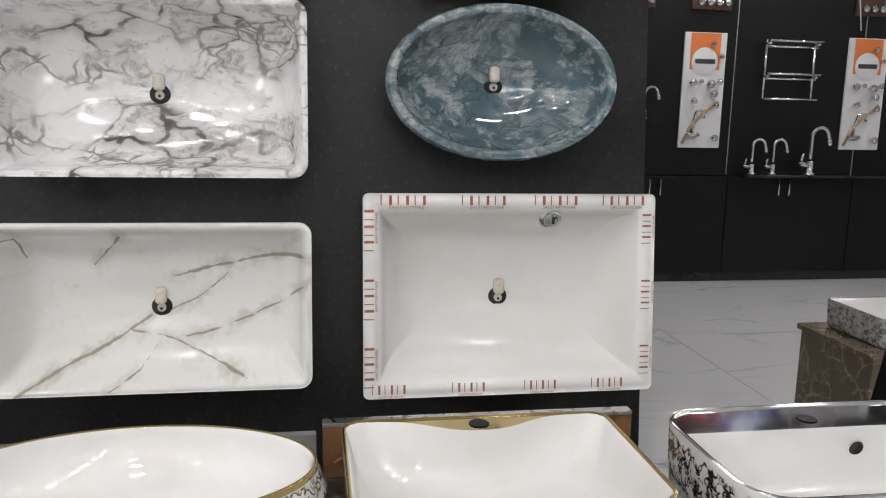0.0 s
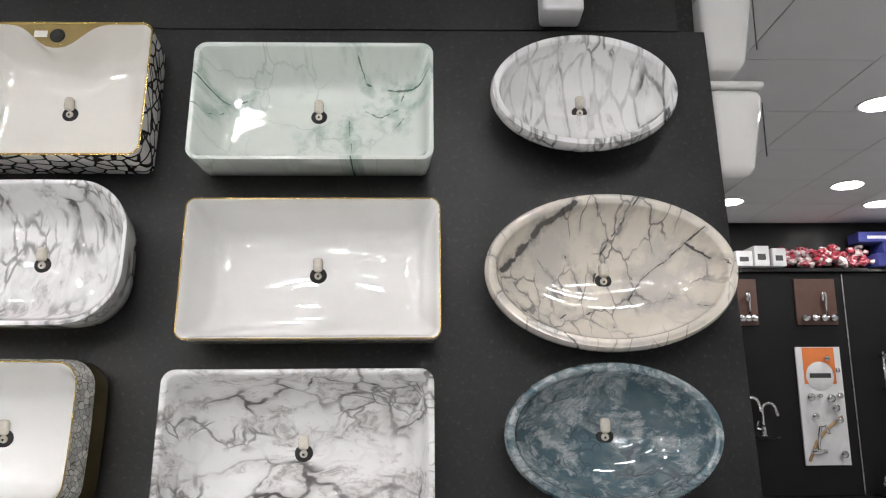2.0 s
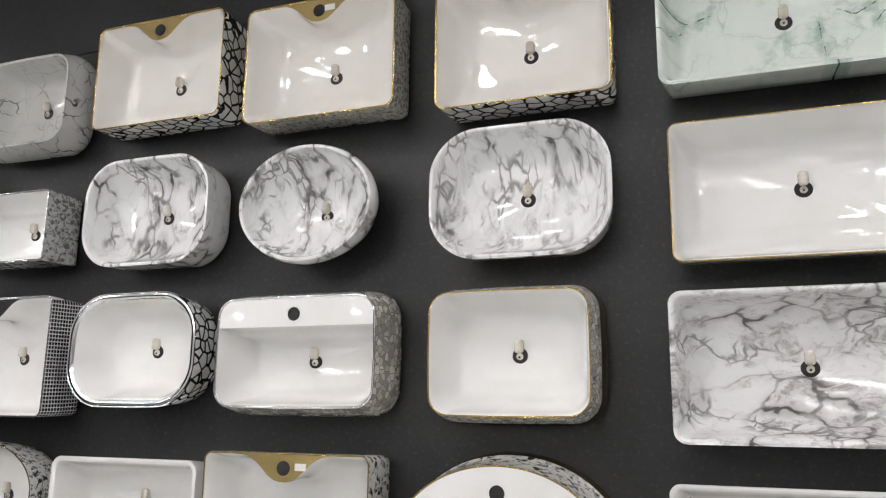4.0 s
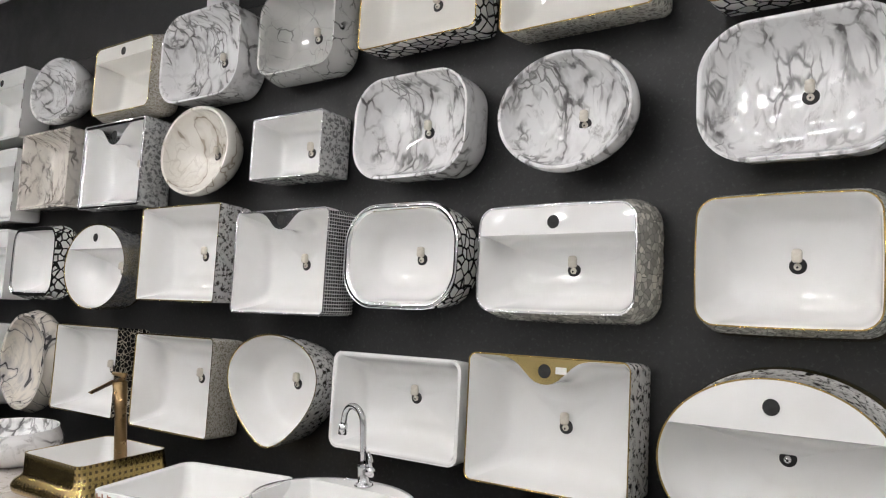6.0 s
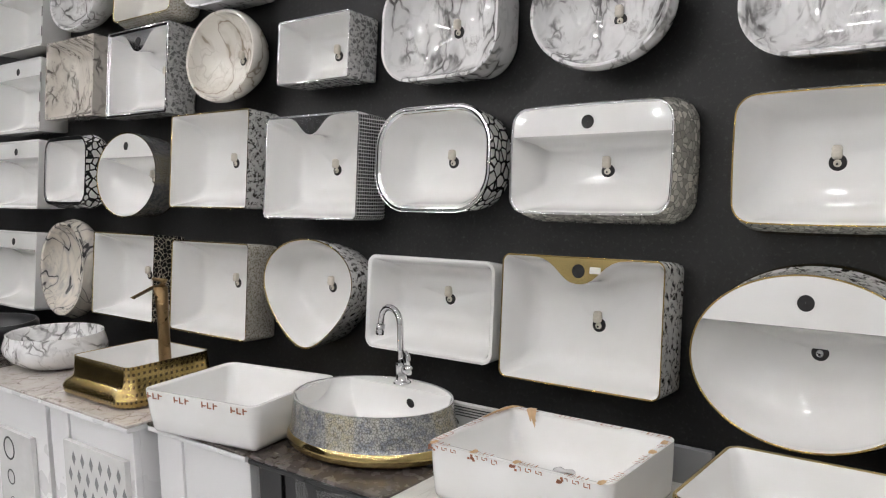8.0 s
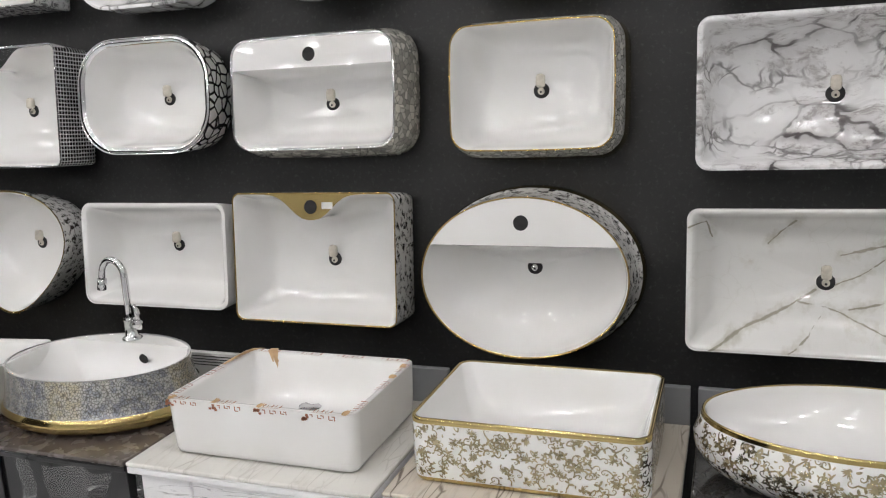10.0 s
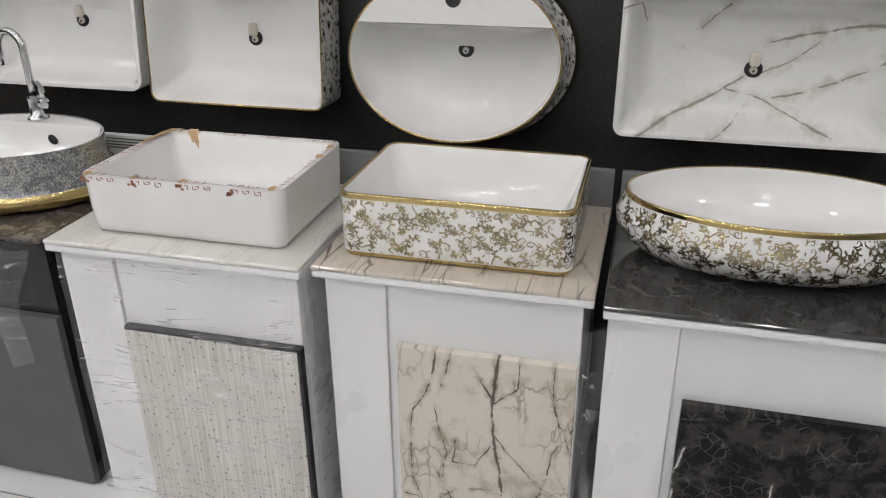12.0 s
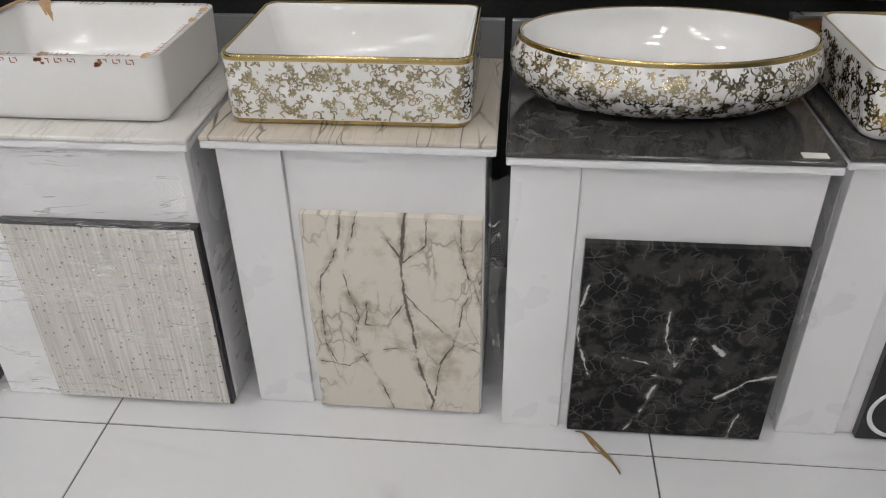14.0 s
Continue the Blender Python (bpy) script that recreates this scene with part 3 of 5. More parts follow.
def outline(shape, w, d, r, inset, n=N_RING):
    """Points of a basin's outline, moved inwards by inset. Point 0 lies at the right, they run anticlockwise."""
    a, b = max(w / 2 - inset, 0.01), max(d / 2 - inset, 0.01)
    if shape == "oval":
        return [(a * math.cos(2 * math.pi * k / n), b * math.sin(2 * math.pi * k / n)) for k in range(n)]
    if shape == "shield":
        out = []
        for k in range(n):
            q = 2 * math.pi * k / n
            out.append((a * math.cos(q) * (0.96 + 0.28 * math.sin(q) - 0.09 * math.sin(q) ** 2), b * math.sin(q)))
        return out
    r = min(max(r - inset, 0.004), 0.82 * a, 0.82 * b)
    bow = 0.012 if shape == "soft" else 0.0
    flat_x, flat_y, arc = 2 * (a - r), 2 * (b - r), math.pi / 2 * r
    total = 2 * flat_x + 2 * flat_y + 4 * arc
    out = []
    per = [("c", 0, arc), ("x", 1, flat_x), ("c", 1, arc), ("y", -1, flat_y), ("c", 2, arc), ("x", -1, flat_x), ("c", 3, arc), ("y", 1, flat_y)]
    cuts = [max(2, round(n * 0.25 * 0.4)) if kind == "c" else 0 for kind, _, _ in per]
    side = n // 4 - cuts[0]
    for kind, q, _ in per:
        if kind == "c":
            cx, cy = ((a - r, b - r), (-a + r, b - r), (-a + r, -b + r), (a - r, -b + r))[q]
            for k in range(cuts[0]):
                t = math.pi / 2 * (q + k / (cuts[0] - 1))
                out.append((cx + r * math.cos(t), cy + r * math.sin(t)))
        else:
            for k in range(side):
                f = (k + 1) / (side + 1)
                if kind == "x":
                    out.append(((a - r) * (1 - 2 * f) * q, b * q))
                else:
                    out.append((a * q, -q * (b - r) * (1 - 2 * f)))
    if bow:
        out = [(x * (1 + bow * (1 - (y / b) ** 2) * 2), y * (1 + bow * (1 - (x / a) ** 2) * 2)) for x, y in out]
    return out


PROFILES = {   # share of the height, share of the smaller half width by which the outer wall lies inside the rim
    "straight": [(0, 0.20), (0.03, 0.13), (0.12, 0.085), (0.4, 0.05), (0.8, 0.012), (0.93, 0.0), (1, 0.0)],
    "upright": [(0, 0.10), (0.04, 0.05), (0.12, 0.03), (0.5, 0.012), (0.93, 0.0), (1, 0.0)],
    "block": [(0, 0.045), (0.04, 0.018), (0.12, 0.008), (0.5, 0.004), (0.93, 0.0), (1, 0.0)],
    "bulge": [(0, 0.08), (0.05, -0.02), (0.2, -0.12), (0.42, -0.155), (0.65, -0.11), (0.85, -0.04), (0.95, 0.0), (1, 0.0)],
    "flare": [(0, 0.05), (0.04, -0.06), (0.12, -0.12), (0.24, -0.11), (0.36, -0.06), (0.6, -0.03), (0.92, 0.0), (1, 0.0)],
    "bowl": [(0, 0.62), (0.03, 0.50), (0.12, 0.34), (0.3, 0.17), (0.55, 0.03), (0.75, -0.03), (0.9, -0.03), (0.97, -0.01), (1, 0.0)],
    "belly": [(0, 0.42), (0.03, 0.33), (0.12, 0.18), (0.28, 0.03), (0.48, -0.07), (0.66, -0.085), (0.85, -0.03), (0.96, 0.0), (1, 0.0)],
    "skirt": [(0, -0.05), (0.05, -0.10), (0.2, -0.135), (0.45, -0.12), (0.7, -0.075), (0.88, -0.03), (0.96, 0.0), (1, 0.0)],
    "plinth": [(0, -0.16), (0.05, -0.24), (0.14, -0.28), (0.24, -0.28), (0.36, -0.21), (0.44, -0.09), (0.5, -0.04), (0.94, 0.0), (1, 0.0)],
}


def loft(rings, first=0):
    verts, faces, n = [], [], len(rings[0])
    for ring in rings:
        verts += ring
    for i in range(len(rings) - 1):
        for k in range(n):
            a, b = i * n + k, i * n + (k + 1) % n
            faces.append((a, b, b + n, a + n))
    return verts, faces


def basin(label, m, shape="rect", w=0.48, d=0.35, h=0.13, r=0.03, profile="straight", body=None, bowl=None, rim=None, rim_w=0.011,
          deck=None, deck_mat=None, drain=(0.0, 0.0), clip=True, sticker=None, band=0.0, tap_hole=True, group="wash basins on the display wall", foot=0.0, foot_mat=None, name="wash_basin", overflow=False):
    """A wash basin on its base: x to its right, y to its back, z up. Returns the thing and its outer wall as a function."""
    bowl, body = bowl or WHITE, body or bowl or WHITE
    rim = rim or bowl
    top = thing(name, m, label, "wash basin", group)
    half = min(w, d) / 2
    prof = PROFILES[profile]

    def ring(inset, z):
        return [(x, y, z) for x, y in outline(shape, w, d, r, inset)]

    def wall_inset(z):
        f = min(max(z / h, 0), 1)
        for (f0, i0), (f1, i1) in zip(prof, prof[1:]):
            if f <= f1:
                return half * (i0 + (i1 - i0) * (f - f0) / (f1 - f0))
        return 0.0

    cut = h * (1 - band)
    levels = sorted({f * h for f, _ in prof if f * h < cut and f * h >= foot} | {foot, cut})
    verts, faces = loft([ring(wall_inset(z), z) for z in levels])
    if foot == 0:
        faces.append(tuple(range(N_RING))[::-1])
    part("body", mesh_of("body", verts, faces, body), top)
    if foot:
        low = sorted({f * h for f, _ in prof if f * h < foot} | {0.0, foot})
        verts, faces = loft([ring(wall_inset(z), z) for z in low])
        faces.append(tuple(range(N_RING))[::-1])
        part("foot", mesh_of("foot", verts, faces, foot_mat), top, "gilt foot band")
    e = rim_w
    rim_rings = ([ring(wall_inset(cut), cut)] if band else []) + [ring(wall_inset(h * 0.97), h * 0.97), ring(e * 0.12, h - e * 0.12), ring(e * 0.35, h), ring(e * 0.7, h), ring(e, h - e * 0.3)]
    if not band:
        rim_rings = rim_rings[1:] if cut <= h * 0.97 else rim_rings
        rim_rings[0] = ring(wall_inset(cut), cut)
    part("rim", mesh_of("rim", *loft(rim_rings), rim), top)

    def limit(x, back, f):
        if deck is None:
            return 9.0
        if deck[0] == "flat":
            return d / 2 - deck[1] - back
        return d / 2 - e - deck[1] * (0.3 + 0.7 * f) * math.exp(-abs(x / deck[2]) ** 2.6) - back - 0.001

    low = 0.16 * h if profile not in ("bowl", "belly") else 0.2 * h
    steps = [(1.0, 0.0), (0.97, 0.01)] + [((1 - q / 24) ** 4.5 * 0.94 + 0.045 * (1 - q / 24), 0.018 + 0.56 * q / 24) for q in range(1, 25)]
    if shape == "oval" or profile == "belly":
        deep = 0.72 if shape == "oval" else 0.5
        steps = [(1.0, 0.0)] + [(1 - math.sin(q * math.pi / 52), 0.012 + deep * (1 - math.cos(q * math.pi / 52))) for q in range(1, 27)]
    inner = []
    for f, i in steps:
        z = low + (h - e * 0.3 - low) * f
        back = i * half
        if shape == "oval" and deck and inner:
            k = 1 - i
            inner.append([(drain[0] + (x - drain[0]) * k, drain[1] + (y - drain[1]) * k, z) for x, y, _ in inner[0]])
            continue
        inner.append([(x, min(y, limit(x, back * (0.8 if shape == "oval" else 0.6 if deck and deck[0] == "flat" else 1.0), f)), z) for x, y in outline(shape, w, d, r + 1.35 * back, e + back)])
    dx, dy = drain
    last = inner[-1]
    for k, drop in ((0.8, 0.0022), (0.6, 0.0042), (0.4, 0.0060), (0.25, 0.0071), (0.12, 0.0078)):
        inner.append([(dx + (x - dx) * k, dy + (y - dy) * k, low - drop) for x, y, _ in last])
    verts, faces = loft(inner)
    faces.append(tuple(range(len(verts) - N_RING, len(verts))))
    part("bowl", mesh_of("bowl", verts, [tuple(reversed(f)) for f in faces], bowl), top)
    floor_z = low - 0.0078
    if deck:
        full, clipped = ring(e, h - e * 0.3), inner[0]
        keep = [k for k in range(-N_RING // 4, 3 * N_RING // 4) if full[k][1] > 0 and full[k][1] - clipped[k][1] > 0.0005]
        verts, faces = [], []
        for k in range(min(keep) - 1, max(keep) + 2):
            verts += [full[k], clipped[k]]
        for k in range(len(verts) // 2 - 1):
            faces.append((2 * k, 2 * k + 2, 2 * k + 3, 2 * k + 1))
        part("deck", mesh_of("deck", verts, [tuple(f) for f in faces], deck_mat or bowl, False), top, "" if deck_mat in (None, WHITE) else "shining metal coloured tap deck")
        if tap_hole:
            ty = d / 2 - e - min(deck[1] * 0.5, 0.06)
            hole = part("tap_hole", lathe([(0.0001, 0.0004), (0.0155, 0.0004), (0.0175, 0.001), (0.0185, 0.0)], HOLE), top)
            hole.location = (0, ty, h - e * 0.3 + 0.0012)
            if sticker:
                s = part("sticker", box(-0.016, 0.016, -0.009, 0.009, 0, 0.0008, STICKER, 0), top)
                s.location = (sticker, ty + 0.004, h - e * 0.3 + 0.001)
    plug = part("drain", lathe([(0.0001, 0.0026), (0.0180, 0.0026), (0.0195, 0.0014), (0.0205, 0.0)], HOLE), top)
    plug.location = (dx, dy, floor_z)
    seat = part("plug", lathe([(0.0001, 0.007), (0.0072, 0.0068), (0.0088, 0.005), (0.0088, 0.0)], CLIP if clip else CHROME, 16), plug)
    seat.location = (0, -0.002, 0.0015)
    dot = part("slot", lathe([(0.0001, 0.0006), (0.0025, 0.0006), (0.003, 0.0)], HOLE, 10), plug)
    dot.location = (0, -0.004, 0.0085)
    if clip:
        bm = box_bm(-0.0115, 0.0115, 0.0, 0.034, 0.0, 0.022, 0.008, 3)
        hook = part("hanging_clip", bm_mesh(bm, CLIP, "clip", True), plug, "pale plastic hanging clip")
        hook.location = (0, 0.006, 0.001)
    if overflow:
        o = part("overflow", lathe([(0.0001, 0.0008), (0.010, 0.0008), (0.0125, 0.002), (0.014, 0.0)], HOLE, 18), top)
        o.matrix_basis = pose(0.06, d / 2 - e - 0.06 * half - deck[1] if deck and deck[0] == "flat" else d / 2 - e - 0.05 * half, h * 0.72, 100)

    cache = {}
    around = [0.0]
    rim_pts = outline(shape, w, d, r, 0.0)
    for k in range(N_RING):
        (xa, ya), (xb, yb) = rim_pts[k], rim_pts[(k + 1) % N_RING]
        around.append(around[-1] + math.hypot(xb - xa, yb - ya))

    def surface(s, z, lift=0.0006):
        key = round(z, 4)
        if key not in cache:
            cache[key] = outline(shape, w, d, r, wall_inset(z) - lift)
        pts = cache[key]
        want = (s % 1.0) * around[-1]
        i = min(int(np.searchsorted(around, want, side="right")) - 1, N_RING - 1)
        k = i + (want - around[i]) / max(around[i + 1] - around[i], 1e-9)
        i, f = int(k) % N_RING, k - int(k)
        (x0, y0), (x1, y1) = pts[i], pts[(i + 1) % N_RING]
        return (x0 + (x1 - x0) * f, y0 + (y1 - y0) * f, z)

    return top, surface


DISPLAY = Matrix.Translation((0, WALL_Y, 0)) @ pose(0, 0, 0, -LEAN_BACK)


def on_wall(u, v, spin=0.0, out=0.003):
    """The pose of a basin that hangs with its base on the display wall."""
    return DISPLAY @ pose(u, -out, v, 90) @ pose(0, 0, 0, 0, 0, spin)


def lettering(text, m, length, parent):
    """A printed word of a given length, lying in the xy plane of m."""
    curve = bpy.data.curves.new("word", "FONT")
    curve.body, curve.size, curve.resolution_u = text, length / 8.3, 2
    curve.materials.append(PRINT)
    ob = part("printed_word", curve, parent, "small red brown printed word")
    ob.matrix_basis = m


def marks_on_rim(top, w, d, h, rim_w, seed=1, words=(4, 3), front=True):
    """Rows of small printed bars along the rim."""
    rng = random.Random(seed)
    verts, faces = [], []

    def bar(x0, x1, y0, y1):
        b = len(verts)
        verts.extend([(x0, y0, h + 0.0006), (x1, y0, h + 0.0006), (x1, y1, h + 0.0006), (x0, y1, h + 0.0006)])
        faces.append((b, b + 1, b + 2, b + 3))

    def word(at, along, size):
        for k in range(6):
            a0 = (k - 3) * size
            a1 = a0 + size * (0.34 if k % 2 else 0.14)
            c0, c1 = -rim_w * 0.22, rim_w * (0.40 if k else 0.46)
            if along == "x":
                bar(at[0] + a0, at[0] + a1, at[1] + c0, at[1] + c1)
            else:
                bar(at[0] - c1, at[0] - c0, at[1] + a0, at[1] + a1)
        if along == "x":
            lettering("SANITARYWARE", pose(at[0] - 2 * size, at[1] - rim_w * 0.47, h + 0.0006), 4.6 * size, top)
        else:
            lettering("SANITARYWARE", pose(at[0] + rim_w * 0.47, at[1] - 2 * size, h + 0.0006, 0, 0, 90), 4.6 * size, top)

    for k in range(words[0]):
        x = -w / 2 + w * (k + 0.6 + rng.uniform(-0.05, 0.05)) / words[0]
        word((x, d / 2 - rim_w * 0.55), "x", w / words[0] / 9)
        if front:
            word((x - 0.03, -d / 2 + rim_w * 0.5), "x", w / words[0] / 12)
    for k in range(words[1]):
        y = -d / 2 + d * (k + 0.5) / words[1]
        word((-w / 2 + rim_w * 0.5, y), "y", d / words[1] / 9)
        word((w / 2 - rim_w * 0.5, y), "y", d / words[1] / 12)
    tagged(part("printed_tape", mesh_of("tape", verts, faces, PRINT, False), top, "red brown print bars along the rim"), kind="stuff")


def scrolls(top, surface, length, z0, z1, material, seed=3, pitch=0.034, name="gilt_scrollwork", start=0.0, end=1.0, fine=1.0):
    """Leafy scrolls and flowers laid on the outer wall of a basin."""
    rng = random.Random(seed)
    verts, faces = [], []

    def strip(line, widths):
        base = len(verts)
        for i, (s, z) in enumerate(line):
            s0, z_0 = line[max(i - 1, 0)]
            s1, z_1 = line[min(i + 1, len(line) - 1)]
            ds, dz = s1 - s0, z_1 - z_0
            q = math.hypot(ds, dz) or 1
            for side in (-1, 1):
                zz = min(max(z + ds / q * widths[i] * side, z0), z1)
                verts.append(surface((s - dz / q * widths[i] * side) / length, zz))
        for i in range(len(line) - 1):
            a = base + 2 * i
            faces.append((a, a + 1, a + 3, a + 2))

    def blade(s, z, turn, size, fat=0.22, bend=0.7):
        line, wid = [], []
        for k in range(7):
            f = k / 6
            line.append((s, z))
            wid.append(size * fat * 0.72 * math.sin(math.pi * min(0.08 + f * 0.92, 1)) ** 0.8 + 0.00025)
            turn += bend / 6
            s, z = s + math.cos(turn) * size / 6, z + math.sin(turn) * size / 6
        strip(line, wid)

    def curl(s, z, turn, size, hand, fat=0.0013, leaves=True):
        line, wid = [], []
        for k in range(22):
            f = k / 21
            line.append((s, z))
            wid.append(fat * (1.0 - 0.7 * f) + 0.0003)
            if leaves and k in (3, 6, 9, 12):
                blade(s, z, turn - hand * 0.8, size * (0.40 - 0.018 * k), 0.30, -hand * 0.9)
            if leaves and k in (4, 8):
                blade(s, z, turn + hand * 0.8, size * 0.28, 0.32, hand * 0.8)
            turn += hand * (0.10 + 0.42 * f)
            step = size * 0.105 * (1 - 0.55 * f)
            s, z = s + math.cos(turn) * step, z + math.sin(turn) * step
        strip(line, wid)

    def flower(s, z, size, turn):
        for q in range(7):
            a = turn + (q - 3) * 0.36
            blade(s, z, a, size * (0.95 + 0.15 * (q % 2)), 0.12, 0.25 * (1 if q > 3 else -1))
        for q in range(4):
            blade(s, z, turn + math.pi + (q - 1.5) * 0.5, size * 0.5, 0.2, 0.3)

    rows = max(2, round((z1 - z0) / (pitch * 0.78)))
    steps = int(length * (end - start) / pitch)
    for row in range(rows):
        for k in range(steps):
            s = start * length + (k + 0.5 * (row % 2) + rng.uniform(-0.12, 0.12)) * pitch
            z = z0 + (z1 - z0) * (row + 0.5 + rng.uniform(-0.12, 0.12)) / rows
            kind = (0, 1, 2, 1)[(k + 2 * row) % 4]
            if kind == 0:
                flower(s, z, pitch * 0.46, rng.uniform(0, 6.28))
                blade(s + pitch * 0.4, z, rng.uniform(0, 6.28), pitch * 0.4, 0.3)
            else:
                hand = 1 if kind == 1 else -1
                curl(s, z, rng.uniform(0, 6.28), pitch * (1.3 if kind == 1 else 1.05), hand, 0.0012 * fine)
                curl(s, z, rng.uniform(0, 6.28), pitch * 0.7, -hand, 0.0010 * fine, False)
            blade(s + rng.uniform(-0.5, 0.5) * pitch, z + rng.uniform(-0.5, 0.5) * pitch, rng.uniform(0, 6.28), pitch * 0.28, 0.25)
    tagged(part(name, mesh_of(name, verts, faces, material, False), top, "leafy scroll pattern"), kind="stuff")


# ---------------------------------------------------------------- the setting
def structure(name, data, label, category="", m=None):
    ob = new(name, data)
    if m is not None:
        ob.matrix_basis = m
    return tagged(ob, label, category or name.split("_")[0], kind="structure")


X0, X1, Y0, Y1 = -7.0, 6.6, -5.9, 6.1
structure("ground", box(X0 - 0.2, X1 + 0.2, Y0 - 0.2, Y1 + 0.2, -0.12, -0.004, GROUT, 0), "grey bed under the floor tiles", "ground")
floor = structure("floor", box(X0, X1, Y0, Y1, -0.006, -0.0035, GROUT, 0), "polished white marble floor tiles with dark joints")

# display wall, leaning back, in three boards with a seam under the top one
wall_main = structure("wall_display", box(-5.75, 0.772, 0.0, 0.10, -0.02, 2.482, WALL, 0.001), "charcoal slate laminate display wall leaning back", "wall", DISPLAY)
structure("wall_display_top", box(-6.99, 0.70, 0.0, 0.10, 2.486, 3.02, WALL, 0.001), "charcoal laminate board above the display wall", "wall", DISPLAY)
structure("wall_display_side", box(-6.99, -5.755, 0.0, 0.10, 2.12, 2.482, WALL, 0.001), "charcoal laminate board over the passage beside the display", "wall", DISPLAY)
structure("wall_return", box(0.66, 0.766, 1.93, 3.0, 0.0, CEIL, WALL, 0.001), "charcoal laminate return of the display wall", "wall")
structure("wall_north", box(X0, X1, Y1, Y1 + 0.12, 0, CEIL, BLACK_LAM, 0), "black wall at the back of the showroom", "wall")
structure("wall_west", box(X0 - 0.12, X0, Y0, Y1, 0, CEIL, BLACK_LAM, 0), "dark end wall beside the display", "wall")
# Unseen walls added to close the room; the pale south one bounces fill.
structure("wall_east", box(X1, X1 + 0.12, Y0, Y1, 0, CEIL, PLASTER, 0), "unseen grey plaster wall, added to close the room", "wall")
structure("wall_south", box(X0, X1, Y0 - 0.12, Y0, 0, CEIL, PLASTER, 0), "unseen grey plaster wall, added to close the room", "wall")
door = structure("door_1", box(X0, X0 + 0.035, 2.04, 2.66, 0.30, 1.95, MAROON, 0.004), "maroon glossy door panel in the dark end wall", "door")
for y0, y1, z0, z1 in ((2.665, 2.72, 0.0, 2.02), (1.97, 2.035, 0.0, 2.02), (2.035, 2.665, 1.955, 2.02)):
    part("door_frame", box(X0, X0 + 0.05, y0, y1, z0, z1, CAB_BLACK, 0.003), door)


def ceiling_mesh():
    verts, faces = [], []

    def block(x0, x1, y0, y1, z0, z1):
        b = len(verts)
        verts.extend([(x, y, z) for z in (z0, z1) for x, y in ((x0, y0), (x1, y0), (x1, y1), (x0, y1))])
        faces.extend([(b + 3, b + 2, b + 1, b), (b + 4, b + 5, b + 6, b + 7)] + [(b + k, b + (k + 1) % 4, b + 4 + (k + 1) % 4, b + 4 + k) for k in range(4)])

    for i in range(23):
        for j in range(20):
            x, y = X0 + 0.6 * i, Y0 + 0.6 * j
            block(x + 0.003, x + 0.597, y + 0.003, y + 0.597, CEIL, CEIL + 0.012)
    block(X0 - 0.2, X1 + 0.2, Y0 - 0.2, Y1 + 0.2, CEIL + 0.014, CEIL + 0.1)
    return mesh_of("ceiling", verts, faces, CEILING, False)


structure("ceiling", ceiling_mesh(), "grey ceiling boards with fine joints")

# ceiling lights
disc = thing("ceiling_light", pose(2.885, 5.03, CEIL), "round white recessed ceiling downlight, lit, some copies added as fill", "ceiling light", "ceiling downlights")
part("frame", lathe([(0.085, 0.0), (0.10, -0.002), (0.112, -0.006), (0.118, -0.002), (0.118, 0.0)], CARD, 32), disc)
part("diffuser", lathe([(0.0001, -0.006), (0.06, -0.006), (0.092, -0.004)], LAMP, 32), disc)
# The first two are known lamps; the others are added to brighten the hall.
for x, y in ((3.37, 5.51), (2.235, 5.46), (2.3, 3.6), (3.4, 3.4), (2.4, 2.0), (4.6, 4.2), (4.6, 2.4), (5.4, 5.2), (3.4, 1.2), (4.4, -0.4), (5.6, 3.4), (5.6, 1.2)):
    copy_thing(disc, pose(x, y, CEIL))
square = thing("ceiling_light", pose(0.9, -0.25, CEIL), "unseen square white ceiling light panel, lit, some rows added as fill", "ceiling light", "square ceiling panels")
for a in range(4):
    bar = part("frame", box(-0.07, 0.07, 0.055, 0.07, -0.012, 0.0, CARD, 0.002), square)
    bar.matrix_basis = pose(0, 0, 0, 0, 0, 90 * a)
part("diffuser", box(-0.055, 0.055, -0.055, 0.055, -0.008, -0.002, PANEL, 0.001), square)
# Unseen grid; its far south and west rows are added as fill light.
for i in range(11):
    for j in range(8):
        if (i, j) != (10, 1):
            copy_thing(square, pose(-6.6 + 0.75 * i, 0.55 - 0.8 * j, CEIL))

# ---------------------------------------------------------------- basins on the display wall
ON = on_wall
basin("white ceramic oval basin with zebra-grey marble glaze", ON(0.406, 2.235), "oval", 0.455, 0.30, 0.13, 0, "bowl", ZEBRA, ZEBRA, rim_w=0.016, drain=(0.005, -0.01))
basin("large oval basin in beige marble glaze with black veins", ON(0.441, 1.775), "oval", 0.575, 0.365, 0.125, 0, "bowl", BEIGE_MARBLE, BEIGE_MARBLE, rim_w=0.02, drain=(0, 0.0))
basin("sea blue oval basin with silver marbling", ON(0.418, 1.405), "oval", 0.465, 0.305, 0.13, 0, "bowl", BLUE_MARBLE, BLUE_MARBLE, rim_w=0.016, drain=(0, 0.005))
b, _ = basin("white rectangular basin with wide rim still in printed tape", ON(0.432, 0.981), "rect", 0.597, 0.405, 0.150, 0.012, "straight", WHITE, WHITE, rim_w=0.032, drain=(0, -0.02))
marks_on_rim(b, 0.597, 0.405, 0.150, 0.03, 1)
o = part("overflow", lathe([(0.0001, 0.001), (0.013, 0.001), (0.02, 0.003), (0.024, 0.0)], CHROME, 20), b, "oval metal overflow cover")
